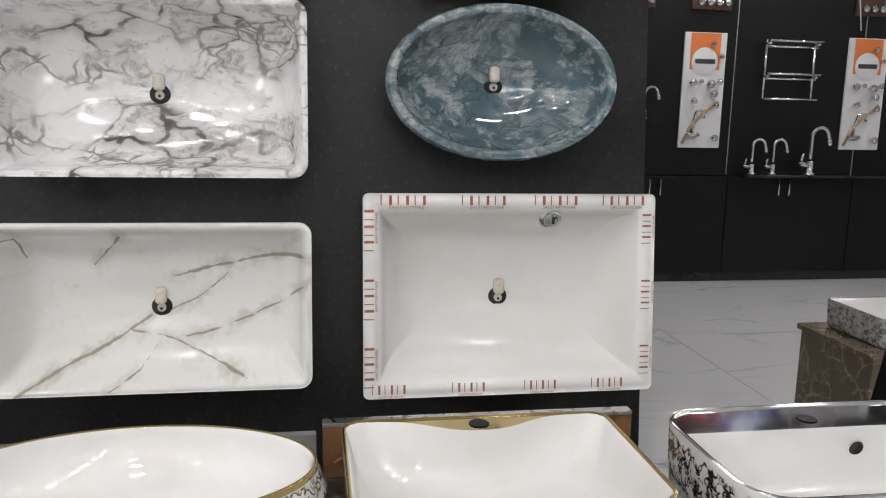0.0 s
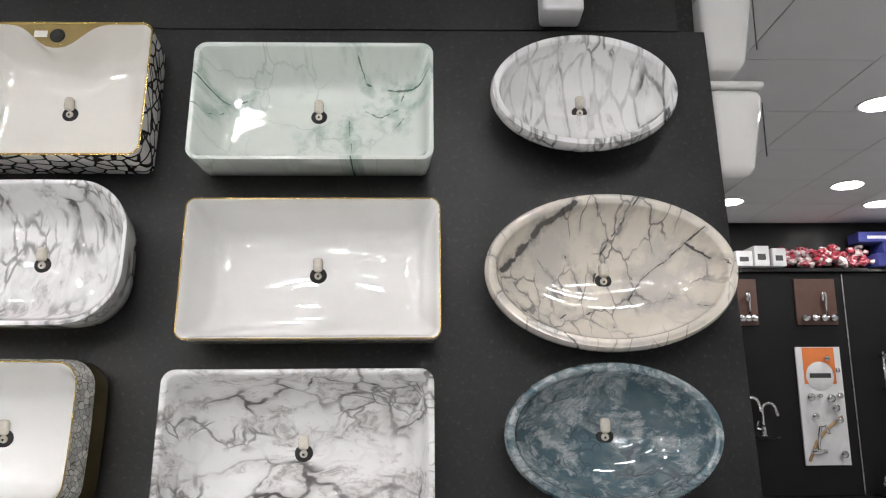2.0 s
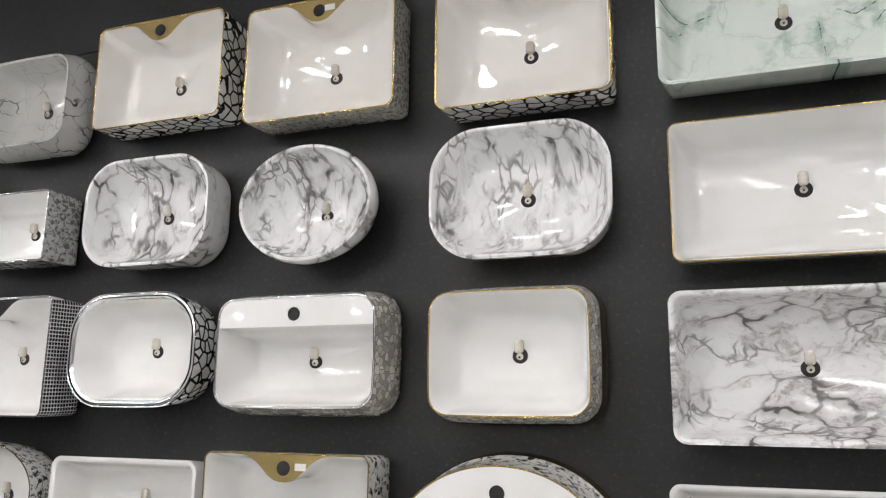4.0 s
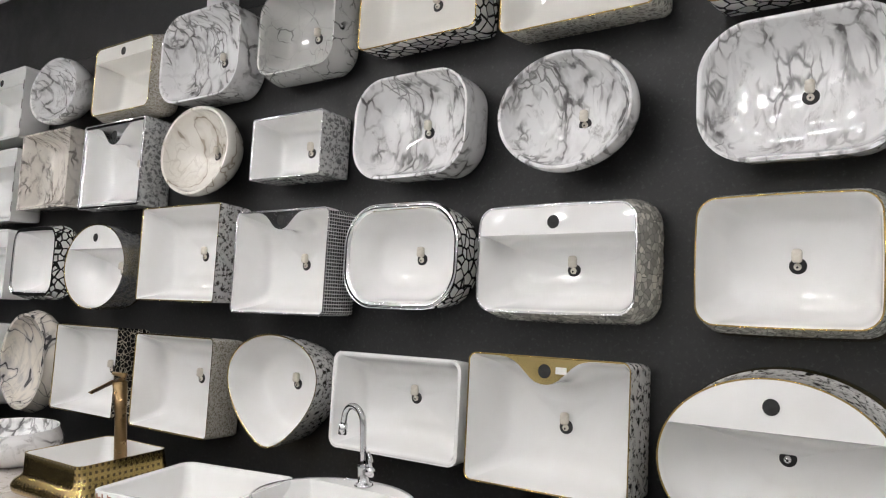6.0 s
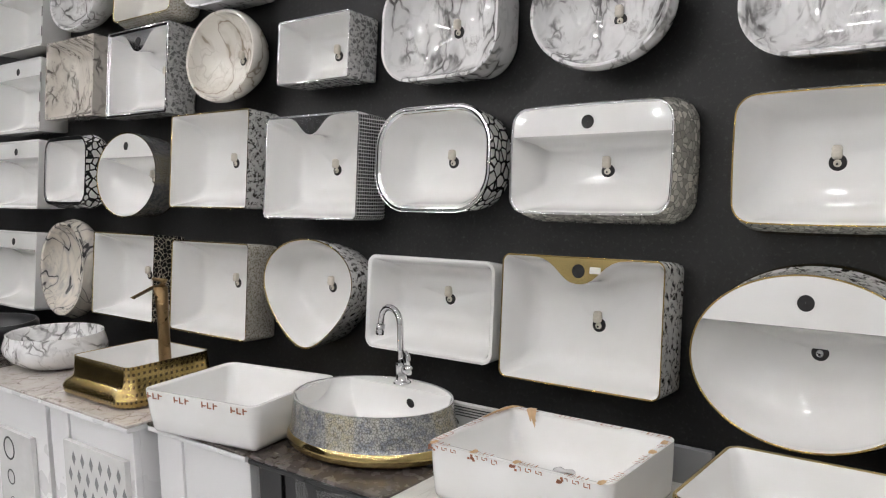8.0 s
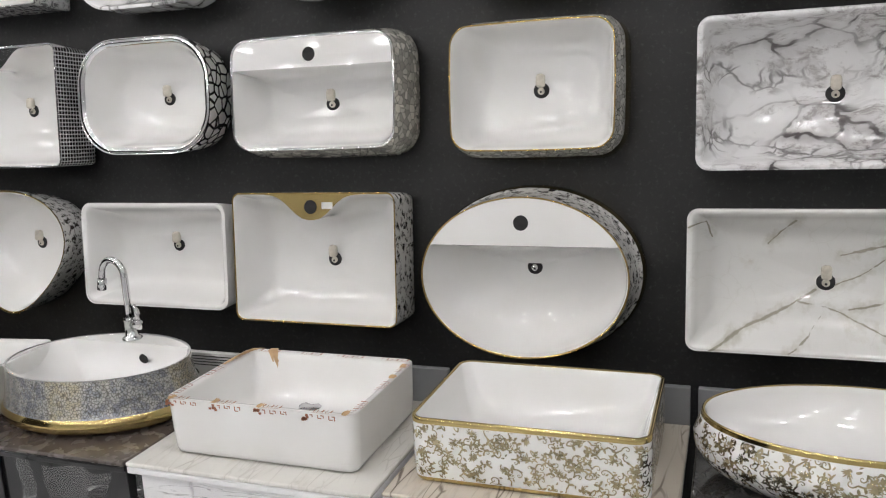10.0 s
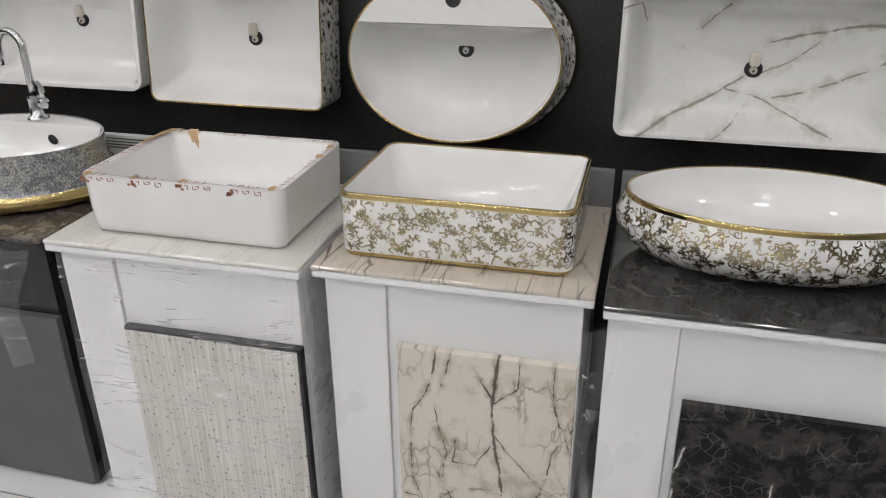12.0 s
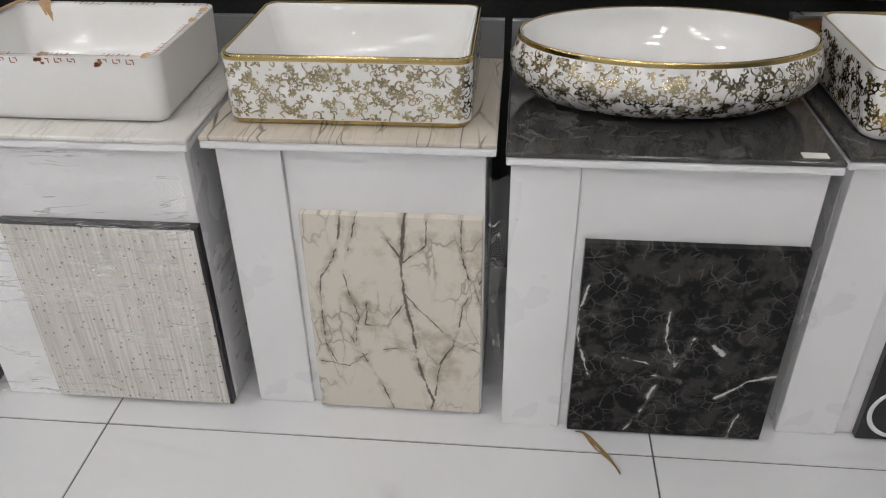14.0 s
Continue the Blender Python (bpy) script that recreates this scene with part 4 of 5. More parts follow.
o.matrix_basis = pose(0.085, 0.150, 0.124, 32)
basin("rectangular basin in pale green marble glaze", ON(-0.258, 2.193), "rect", 0.581, 0.312, 0.147, 0.03, "straight", GREEN_MARBLE, GREEN_MARBLE, rim_w=0.010, drain=(0, 0.02))
basin("white rectangular basin with a thin gold rim", ON(-0.244, 1.776), "rect", 0.582, 0.330, 0.144, 0.022, "straight", SPECKLED_2, WHITE, DULL_GOLD, 0.003, drain=(0, 0.015))
basin("rectangular basin in white and grey marble glaze", ON(-0.260, 1.378), "rect", 0.581, 0.334, 0.150, 0.03, "straight", GREY_MARBLE, GREY_MARBLE, rim_w=0.012)
basin("long white rectangular basin with olive veins", ON(-0.266, 0.962), "rect", 0.603, 0.328, 0.12, 0.025, "straight", VEINED, VEINED, rim_w=0.012, drain=(0, -0.01))
V = ("vee", 0.066, 0.070)
# These three bowls are white; the cream tint paints in warm light from above.
basin("white basin with gold tap deck and black crackle sides", ON(-0.889, 2.229), "rect", 0.465, 0.358, 0.140, 0.03, "upright", PEBBLES, CREAM_AND_WARM_LIT, DULL_GOLD, 0.005, V, GOLD, (0, -0.01), sticker=-0.04)
basin("white basin with gold tap deck and grey speckled sides", ON(-1.483, 2.262), "rect", 0.481, 0.358, 0.135, 0.03, "upright", SPECKLED, CREAM_AND_WARM_LIT, DULL_GOLD, 0.005, V, GOLD, (0, -0.02), sticker=0.035)
basin("white basin with gold tap deck and black crackle sides", ON(-2.047, 2.302), "rect", 0.480, 0.345, 0.135, 0.03, "upright", PEBBLES, CREAM_AND_WARM_LIT, DULL_GOLD, 0.005, V, GOLD, (0, -0.02))
basin("small square basin in grey stone glaze with black cracks", ON(-2.603, 2.270), "soft", 0.388, 0.30, 0.135, 0.06, "bulge", STONE_GREY, STONE_GREY, rim_w=0.008)
basin("rounded basin in grey streaked marble glaze", ON(-0.902, 1.820), "soft", 0.458, 0.336, 0.13, 0.12, "straight", GREY_MARBLE_2, GREY_MARBLE_2, rim_w=0.009)
basin("round oval basin in grey streaked marble glaze", ON(-1.500, 1.832), "oval", 0.408, 0.326, 0.147, 0, "bowl", GREY_MARBLE_3, GREY_MARBLE_3, rim_w=0.009, drain=(0.01, -0.015))
basin("rounded rectangular basin in dark veined marble glaze", ON(-2.055, 1.856), "soft", 0.446, 0.326, 0.13, 0.11, "upright", GREY_MARBLE_3, GREY_MARBLE_3, rim_w=0.009)
basin("small white rectangular basin with grey leaf print sides", ON(-2.595, 1.837), "rect", 0.362, 0.228, 0.149, 0.012, "upright", FLOWERS_2, WHITE, CHROME, 0.006, drain=(0.0, 0.0))
basin("white rounded basin with gold edge and gilt scale sides", ON(-0.927, 1.415), "soft", 0.393, 0.297, 0.146, 0.045, "skirt", SCALES, WHITE, DULL_GOLD, 0.0035, drain=(0, 0), foot=0.085, foot_mat=GOLD)
basin("white basin with flat tap deck and facetted silver sides", ON(-1.512, 1.426), "soft", 0.470, 0.289, 0.146, 0.045, "skirt", FACETS, WHITE, CHROME, 0.006, ("flat", 0.078), WHITE, (0.0, -0.02))
basin("white rounded basin with broad silver rim", ON(-2.055, 1.442), "soft", 0.446, 0.322, 0.137, 0.12, "straight", PEBBLES_2, WHITE, CHROME, 0.020)
basin("white square basin with silver heart deck and black mosaic sides", ON(-2.582, 1.427), "rect", 0.474, 0.363, 0.156, 0.022, "upright", NET, WHITE, CHROME, 0.006, ("vee", 0.062, 0.065), CHROME, (0.0, 0.0))
basin("white oval basin with tap deck and patterned gilt sides", ON(-0.944, 0.960), "oval", 0.512, 0.392, 0.170, 0, "flare", FLOWERS, WHITE, DULL_GOLD, 0.004, ("flat", 0.118), WHITE, (0.0, 0.01), clip=False, foot=0.05, foot_mat=GOLD)
basin("white rectangular basin with gold tap deck and black floral sides", ON(-1.519, 0.991), "rect", 0.485, 0.351, 0.150, 0.025, "upright", FLOWERS, WHITE, DULL_GOLD, 0.004, ("vee", 0.068, 0.075), GOLD, (0.0, -0.015), sticker=0.05)
basin("plain white rounded rectangular basin", ON(-2.048, 0.987), "rect", 0.505, 0.303, 0.137, 0.035, "straight", WHITE, WHITE, rim_w=0.014, drain=(0.0, 0.02))
basin("white shield shaped basin with gold and black edge", ON(-2.585, 0.985), "shield", 0.460, 0.385, 0.150, 0, "straight", FLOWERS, WHITE, GOLD, 0.006, drain=(0.0, 0.02))
basin("white rectangular basin with black leaf print sides", ON(-3.169, 1.465), "rect", 0.505, 0.377, 0.158, 0.015, "upright", FLOWERS, WHITE, GOLD, 0.006)
basin("white rectangular basin with gold edge and speckled sides", ON(-3.153, 0.962), "rect", 0.500, 0.370, 0.151, 0.02, "upright", SPECKLED_2, WHITE, GOLD, 0.006, drain=(0.02, 0.02))
basin("round cream basin with ribbed marbled sides", ON(-3.139, 1.874), "oval", 0.430, 0.352, 0.143, 0, "bowl", CREAM_MARBLE, CREAM_MARBLE, rim_w=0.010)
basin("rounded basin in light grey marble glaze", ON(-3.149, 2.266), "soft", 0.500, 0.364, 0.150, 0.11, "upright", GREY_MARBLE_4, GREY_MARBLE_4, rim_w=0.009)
basin("round white basin with tap deck and gilt mosaic sides", ON(-3.791, 1.417), "oval", 0.490, 0.377, 0.144, 0, "upright", MOSAIC, WHITE, GOLD, 0.006, ("flat", 0.11), WHITE, (0.03, -0.01), foot=0.02, foot_mat=GOLD)
basin("white rectangular basin with black and silver lattice sides", ON(-3.773, 0.973), "rect", 0.500, 0.375, 0.155, 0.015, "upright", LATTICE, WHITE, GOLD, 0.006)
basin("silver and white rectangular basin with tap deck", ON(-3.712, 1.864), "rect", 0.480, 0.385, 0.152, 0.015, "upright", FLOWERS_2, WHITE, CHROME, 0.018, ("vee", 0.085, 0.08), CHROME, (0.03, 0.0))
basin("cream basin with tap deck and gilt patterned sides", ON(-3.694, 2.254), "rect", 0.450, 0.316, 0.152, 0.035, "bulge", SPECKLED_2, CREAM_AND_WARM_LIT, GOLD, 0.006, ("flat", 0.07), CREAM_AND_WARM_LIT, (0.04, -0.02))
basin("white rounded basin with silver rim and black net sides", ON(-4.328, 1.443), "soft", 0.404, 0.321, 0.150, 0.06, "belly", PEBBLES_2, WHITE, CHROME, 0.016)
basin("deep oval basin in streaked marble glaze", ON(-4.331, 0.970), "oval", 0.430, 0.450, 0.150, 0, "belly", STREAKED_BEIGE, STREAKED_BEIGE, rim_w=0.012)
basin("rectangular basin in brown waved marble glaze", ON(-4.302, 1.886), "rect", 0.460, 0.378, 0.155, 0.015, "upright", BROWN_WAVES, BROWN_WAVES, rim_w=0.008)
basin("small round basin in grey marble glaze", ON(-4.285, 2.274), "oval", 0.440, 0.316, 0.157, 0, "bowl", GREY_MARBLE_4, GREY_MARBLE_4, rim_w=0.010)
for v, hh, text in ((2.262, 0.37, True), (1.835, 0.374, True), (1.432, 0.351, False), (0.940, 0.40, False)):
    b, _ = basin("white square basin with tap deck", ON(-4.842, v), "rect", 0.52, hh, 0.155, 0.02, "upright", WHITE, WHITE, rim_w=0.012, deck=("flat", 0.09), drain=(0.08, -0.03))
    if text:
        for k in range(3):
            part("printed_tape", box(0.25, 0.2585, -0.14 + 0.1 * k, -0.09 + 0.1 * k, 0.1555, 0.1562, INK, 0), b)

# small white fittings above the seam
for u, v in ((0.375, 2.53), (-3.16, 2.53)):
    fit_box = thing("wall_fitting", DISPLAY @ pose(u, 0, v), "small white box fitting on the charcoal board", "fitting")
    part("body", box(-0.055, 0.055, -0.09, -0.002, -0.04, 0.06, CARD, 0.012, 3), fit_box)
    part("dial", lathe([(0.0001, 0.01), (0.018, 0.01), (0.022, 0.0)], CARD, 20), fit_box).matrix_basis = pose(0, -0.09, 0.01, 90)

# two cisterns on the return of the wall
for z in (2.06, 2.36):
    tank = thing("cistern", pose(0.766, 2.02, z), "white ceramic cistern on the side of the display wall", "cistern", "cisterns on the side")
    shell = box_bm(0.002, 0.15, -0.16, 0.2, 0, 0.245, 0.03, 4)
    for v in shell.verts:
        v.co.x = 0.002 + (v.co.x - 0.002) * (0.72 + 0.28 * min(v.co.z / 0.16, 1.0))
    part("body", bm_mesh(shell, WHITE, "body", True), tank)
    part("lid", box(0.002, 0.152, -0.162, 0.202, 0.2455, 0.262, WHITE, 0.007, 3), tank)
    part("label_print", box(0.138, 0.141, -0.1625, -0.1605, 0.05, 0.2, INK, 0), tank)


# ---------------------------------------------------------------- vanity cabinets
def cabinet(label, x0, x1, top_mat, body_mat, door_mat, door=None, post=0.125, front=1.033, back=1.455, height=0.675, splash=None, splash_h=0.085, door_label="", edge_mat=None, side=0.020):
    """A vanity cabinet: plinth box, a post beside the door, a stone top and a low tile at its back."""
    c = thing("vanity_cabinet", pose(x0, front, 0), label, "cabinet", "vanity cabinets along the wall")
    w, dep, t = x1 - x0, back - front, 0.026
    part("top", box(0.0, w, -0.022, dep, height - 0.010, height, top_mat, 0.004, 3), c)
    part("top_edge", box(0.001, w - 0.001, -0.021, dep, height - t, height - 0.0105, edge_mat or CAB_WHITE, 0.004, 3), c)
    part("body", box(side, w - side, 0.032, dep - 0.01, 0.0, height - t, body_mat, 0.002), c)
    part("post", box(side, side + post, 0.0, 0.0315, 0.0, height - t, body_mat, 0.002), c)
    part("rail", box(side + 0.0005 + post, w - side, 0.008, 0.0315, 0.0, height - t, body_mat, 0.002), c)
    if door:
        a, b, z0, z1 = door
        part("door", box(a - x0, b - x0, -0.012, 0.007, z0, z1, door_mat, 0.0015), c, door_label)
    if splash:
        part("backsplash", box(0.0, w, dep + 0.001, dep + 0.02, height - 0.03, height + splash_h, splash, 0.002), c)
    return c


def film_sheet(name, parent, x0, x1, z0, z1, y, seed, amp=0.006):
    rng = random.Random(seed)
    nx, nz = 26, 26
    ph = [rng.uniform(0, 6) for _ in range(6)]
    verts = []
    for j in range(nz + 1):
        for i in range(nx + 1):
            u, v = i / nx, j / nz
            wob = math.sin(9 * u + 14 * v + ph[0]) + 0.7 * math.sin(23 * u - 9 * v + ph[1]) + 0.5 * math.sin(41 * v + 12 * u + ph[2])
            verts.append((x0 + (x1 - x0) * u, y - amp * (1 + 0.4 * wob), z0 + (z1 - z0) * v))
    faces = [(j * (nx + 1) + i, j * (nx + 1) + i + 1, (j + 1) * (nx + 1) + i + 1, (j + 1) * (nx + 1) + i) for j in range(nz) for i in range(nx)]
    ob = part(name, mesh_of(name, verts, faces, FILM), parent, "creased clear plastic film")
    ob.visible_shadow = False
    return ob


def hanging_film(label, m, w, drop, seed):
    """A loose strip of plastic film that hangs down in folds."""
    rng = random.Random(seed)
    top = thing("plastic_film", m, label, "plastic film")
    verts, n, k = [], 18, 9
    for j in range(n + 1):
        for i in range(k + 1):
            u, v = i / k - 0.5, j / n
            narrow = 1 - 0.55 * v + 0.2 * math.sin(5 * v + seed)
            verts.append((u * w * narrow + 0.01 * math.sin(6 * v + seed), 0.012 * math.sin(9 * u + 4 * v + seed) + rng.uniform(-0.002, 0.002), -drop * v))
    faces = [(j * (k + 1) + i, j * (k + 1) + i + 1, (j + 1) * (k + 1) + i + 1, (j + 1) * (k + 1) + i) for j in range(n) for i in range(k)]
    ob = part("sheet", mesh_of("sheet", verts, faces, FILM), top)
    ob.visible_shadow = False


c1 = cabinet("white vanity cabinet wrapped in film with a striped grey tile door", -1.692, -1.112, TOP_WHITE, CAB_WHITE, DOOR_STRIPED, (-1.541, -1.138, 0.012, 0.474), front=1.014, splash=SPLASH_GREY, door_label="grey tile with fine lines and dots")
part("door_edge", box(0.151, 0.562, -0.0115, 0.0075, 0.4745, 0.482, CAB_BLACK, 0), c1)
part("door_edge", box(0.5545, 0.562, -0.0115, 0.0075, 0.012, 0.474, CAB_BLACK, 0), c1)
film_sheet("wrapping", c1, 0.024, 0.556, 0.02, 0.648, -0.016, 4)
film_sheet("wrapping", c1, 0.036, 0.40, 0.02, 0.645, 0.0, 9).matrix_basis = pose(0.561, 0, 0, 0, 0, 90)
cabinet("white vanity cabinet with a cream veined tile door", -1.097, -0.549, TOP_BEIGE, CAB_WHITE, DOOR_CREAM, (-0.930, -0.572, 0.008, 0.512), splash=SPLASH_GREY, door_label="cream tile with brown tree veins")
c3 = cabinet("white vanity cabinet with a black marble door and top", -0.533, 0.042, TOP_BLACK, CAB_WHITE, DOOR_BLACK, (-0.379, 0.030, 0.006, 0.489), front=1.002, side=0.010, splash=SPLASH_GREY, door_label="black tile with white veins")
part("price_tag", box(0.505, 0.548, -0.008, 0.012, 0.6752, 0.6764, STICKER, 0), c3)
c4 = cabinet("white vanity cabinet with a black door and white ring", 0.053, 0.655, TOP_BLACK, CAB_WHITE, CAB_BLACK, (0.235, 0.62, 0.006, 0.49), front=1.024, splash=SPLASH_WOOD, splash_h=0.098)
ringm = part("ring_print", lathe([(0.062, 0.0), (0.064, 0.0015), (0.070, 0.0015), (0.072, 0.0)], CARD, 40), c4)
ringm.matrix_basis = pose(0.26, -0.013, 0.085, 90)
cabinet("white cabinet with a blue flowered top", 0.672, 1.30, TOP_BLUE, CAB_WHITE, CAB_WHITE, (0.85, 1.27, 0.01, 0.49), front=1.03, back=1.46)
c0 = cabinet("glossy black vanity cabinet with a slate door", -2.200, -1.700, TOP_DARK, CAB_BLACK, CAB_SLATE, (-2.07, -1.715, 0.01, 0.475), edge_mat=CAB_BLACK, post=0.09, front=1.015, height=0.672, splash=SPLASH_WHITE)
cm = cabinet("white vanity cabinet with a dark wood grain top", -2.685, -2.208, TOP_DARK, CAB_WHITE, CAB_WHITE, (-2.55, -2.24, 0.01, 0.46), front=1.015, height=0.672)
cg = cabinet("white vanity cabinet with a mottled pink top and lozenge tile", -3.250, -2.695, TOP_PINK, CAB_WHITE, SPLASH_WHITE, (-3.125, -2.74, 0.05, 0.55), front=0.955)
cr = cabinet("white vanity cabinet with ringed tile door", -3.820, -3.260, TOP_PINK, CAB_WHITE, SPLASH_WHITE, (-3.64, -3.37, 0.05, 0.50), front=0.955)
cabinet("white vanity cabinet with a black marble door", -4.385, -3.830, TOP_DARK, CAB_WHITE, DOOR_BLACK, (-4.255, -3.90, 0.05, 0.50), front=0.955)
cabinet("white vanity cabinet with a pink stone top", -5.45, -4.395, TOP_PINK, CAB_WHITE, CAB_WHITE, (-5.2, -4.5, 0.05, 0.5), front=0.955, height=0.72)
for k, rad in ((0.0, 0.045), (0.11, 0.03), (0.2, 0.015)):
    rr = part("ring_print", lathe([(rad * 0.82, 0.0), (rad * 0.86, 0.0012), (rad * 0.97, 0.0012), (rad, 0.0)], INK, 32), cr)
    rr.matrix_basis = pose(0.27, -0.0125, 0.43 - k, 90)
for i in range(7):
    for j in range(8):
        bm = bmesh.new()
        z, x = 0.09 + 0.058 * j, 0.165 + 0.056 * i + (0.028 if j % 2 else 0)
        if x < 0.515:
            q = [bm.verts.new(p) for p in ((x - 0.013, -0.0128, z), (x, -0.0128, z - 0.027), (x + 0.013, -0.0128, z), (x, -0.0128, z + 0.027))]
            bm.faces.new(q)
            part("lozenge", bm_mesh(bm, SPLASH_GREY), cg)
        else:
            bm.free()
# scroll lines on the white backsplash of the black cabinet
for k in range(4):
    part("line_print", box(0.02, 0.48, 0.4395, 0.4405, 0.722 + 0.008 * k, 0.725 + 0.008 * k, INK, 0), c0)
for k in range(5):
    pts = []
    for q in range(26):
        f = q / 25
        rad = 0.018 * (1 - 0.75 * f)
        pts.append((0.06 + 0.095 * k + rad * math.cos(7.5 * f), 0.4385, 0.697 + rad * math.sin(7.5 * f)))
    part("scroll_print", tube(pts, 0.0022, INK, 6), c0)
# carved relief on the brown backsplash
for k in range(9):
    for s in (-1, 1):
        pts = [(0.04 + 0.062 * k + s * 0.016 * (1 - f) * math.cos(6 * f * s), 0.431, 0.70 + 0.05 * f) for f in (i / 12 for i in range(13))]
        part("carving", tube(pts, 0.0035, SPLASH_WOOD, 6), c4)
part("trim_strip", box(0.0, 0.60, 0.428, 0.455, 0.7735, 0.781, STEEL, 0.001), c4)

hanging_film("loose clear plastic film hanging beside the white cabinets", pose(-0.541, 0.99, 0.62), 0.05, 0.42, 1)
hanging_film("torn plastic film hanging from the black cabinet", pose(-1.83, 0.985, 0.65), 0.16, 0.30, 2)
hanging_film("torn plastic film hanging from the black cabinet", pose(-1.98, 0.988, 0.65), 0.05, 0.16, 5)
hanging_film("loose clear plastic film beside the black marble door", pose(0.046, 0.99, 0.44), 0.04, 0.12, 3)

# ---------------------------------------------------------------- basins on the cabinets
STAND = "wash basins on the cabinets"
b, surf = basin("white rectangular basin with rim still in printed tape", pose(-1.392, 1.220, 0.676), "rect", 0.455, 0.338, 0.130, 0.03, "upright", WHITE, WHITE, rim_w=0.018, drain=(0, 0), clip=False, group=STAND)
marks_on_rim(b, 0.455, 0.338, 0.130, 0.021, 3, (4, 3))
bm = bmesh.new()
tape_rng = random.Random(8)


def stroke(x0, x1, z0, z1):
    for v in bmesh.ops.create_cube(bm, size=1)["verts"]:
        v.co = ((x0 + x1) / 2 + v.co.x * max(x1 - x0, 0.0016), -0.1694 + v.co.y * 0.0012, (z0 + z1) / 2 + v.co.z * max(z1 - z0, 0.0016))


for k in range(4):
    x, z = -0.212 + 0.110 * k, 0.127
    for q in range(7):
        px, pz = x + tape_rng.uniform(-0.008, 0.008), z - 0.006 + tape_rng.uniform(-0.007, 0.005)
        stroke(px - 0.003, px + 0.003, pz - 0.0022, pz + 0.0022)
    for q in range(5):
        g, low = x + 0.018 + 0.0125 * q, z - tape_rng.uniform(0.005, 0.010)
        stroke(g, g, low, z)
        if q % 2:
            stroke(g, g + 0.008, low, low)
        else:
            stroke(g - 0.006, g, z - 0.001, z - 0.001)
tagged(part("printed_tape", bm_mesh(bm, PRINT), b, "red brown print bars folded over the front edge"), kind="stuff")


def tape_strip(path, widths, seed):
    """A limp strip of tape along a path, with wavy edges."""
    rng = random.Random(seed)
    verts, faces = [], []
    for (x, y, z), wd in zip(path, widths):
        for q in (-1, -0.4, 0.3, 1):
            verts.append((x + q * wd / 2 + rng.uniform(-0.002, 0.002), y + rng.uniform(-0.002, 0.002), z + rng.uniform(0.0, 0.003)))
    for i in range(len(path) - 1):
        for k in range(3):
            faces.append((4 * i + k, 4 * i + k + 1, 4 * i + k + 5, 4 * i + k + 4))
    return mesh_of("tape", verts, faces, TAPE)


part("torn_tape", tape_strip([(-0.148, 0.166, 0.134), (-0.149, 0.160, 0.134), (-0.147, 0.150, 0.132), (-0.143, 0.146, 0.116), (-0.139, 0.143, 0.100), (-0.136, 0.140, 0.084)], [0.016, 0.024, 0.026, 0.020, 0.018, 0.008], 3), b, "crumpled tan tape end")
part("torn_tape", tape_strip([(-0.217, 0.04, 0.1312), (-0.217, 0.09, 0.1315), (-0.212, 0.13, 0.1325), (-0.200, 0.152, 0.134), (-0.178, 0.160, 0.135)], [0.008, 0.012, 0.014, 0.016, 0.014], 4), b, "yellowed tape along the rim")
for cx, cy in ((-0.21, -0.160), (0.205, -0.158), (0.216, 0.05), (-0.10, -0.161), (0.01, -0.161), (0.214, 0.12)):
    part("torn_tape", tape_strip([(cx, cy - 0.008, 0.1285), (cx + 0.003, cy, 0.1313), (cx + 0.002, cy + 0.010, 0.1312)], [0.012, 0.016, 0.008], int(cx * 1000)), b, "crumpled brown tape scrap")
part("maker_mark", box(-0.002, 0.03, 0.1455, 0.146, 0.092, 0.098, INK, 0), b)
part("drain_cover", lathe([(0.0001, 0.004), (0.02, 0.006), (0.034, 0.002), (0.036, 0.0)], CHROME, 6), b, "folded metal drain cover").location = (-0.02, 0.095, 0.0215)
b, surf = basin("white rectangular basin with gold leafy scrolls and gold rim", pose(-0.827, 1.237, 0.676), "rect", 0.460, 0.338, 0.134, 0.032, "block", WHITE, WHITE, GOLD, 0.008, drain=(0, 0), clip=False, group=STAND, band=0.085, foot=0.011, foot_mat=GOLD)
scrolls(b, surf, 1.54, 0.013, 0.122, GILT_PRINT, 3, 0.0255)
b, surf = basin("white oval basin with gold leafy scrolls and gold rim", pose(-0.238, 1.245, 0.676), "oval", 0.562, 0.340, 0.132, 0, "belly", WHITE, WHITE, GOLD, 0.006, drain=(0, 0), clip=False, group=STAND, band=0.075)
scrolls(b, surf, 1.45, 0.009, 0.121, GILT_PRINT, 11, 0.0245)
b, surf = basin("white rectangular basin with gold deck and gilt leaf sides", pose(0.330, 1.232, 0.676), "rect", 0.49, 0.35, 0.128, 0.04, "upright", WHITE, WHITE, GOLD, 0.007, ("vee", 0.055, 0.10), GOLD, (0, 0), clip=False, group=STAND)
scrolls(b, surf, 1.55, 0.012, 0.114, DULL_GOLD, 21, 0.028)
b, surf = basin("white basin with silver rim, silver deck and leaf print", pose(0.945, 1.215, 0.676), "soft", 0.53, 0.36, 0.128, 0.07, "upright", WHITE, WHITE, CHROME, 0.012, ("flat", 0.105), CHROME, (0.02, -0.02), clip=False, group=STAND, overflow=True)
scrolls(b, surf, 1.6, 0.012, 0.116, CHROME, 31, 0.026)
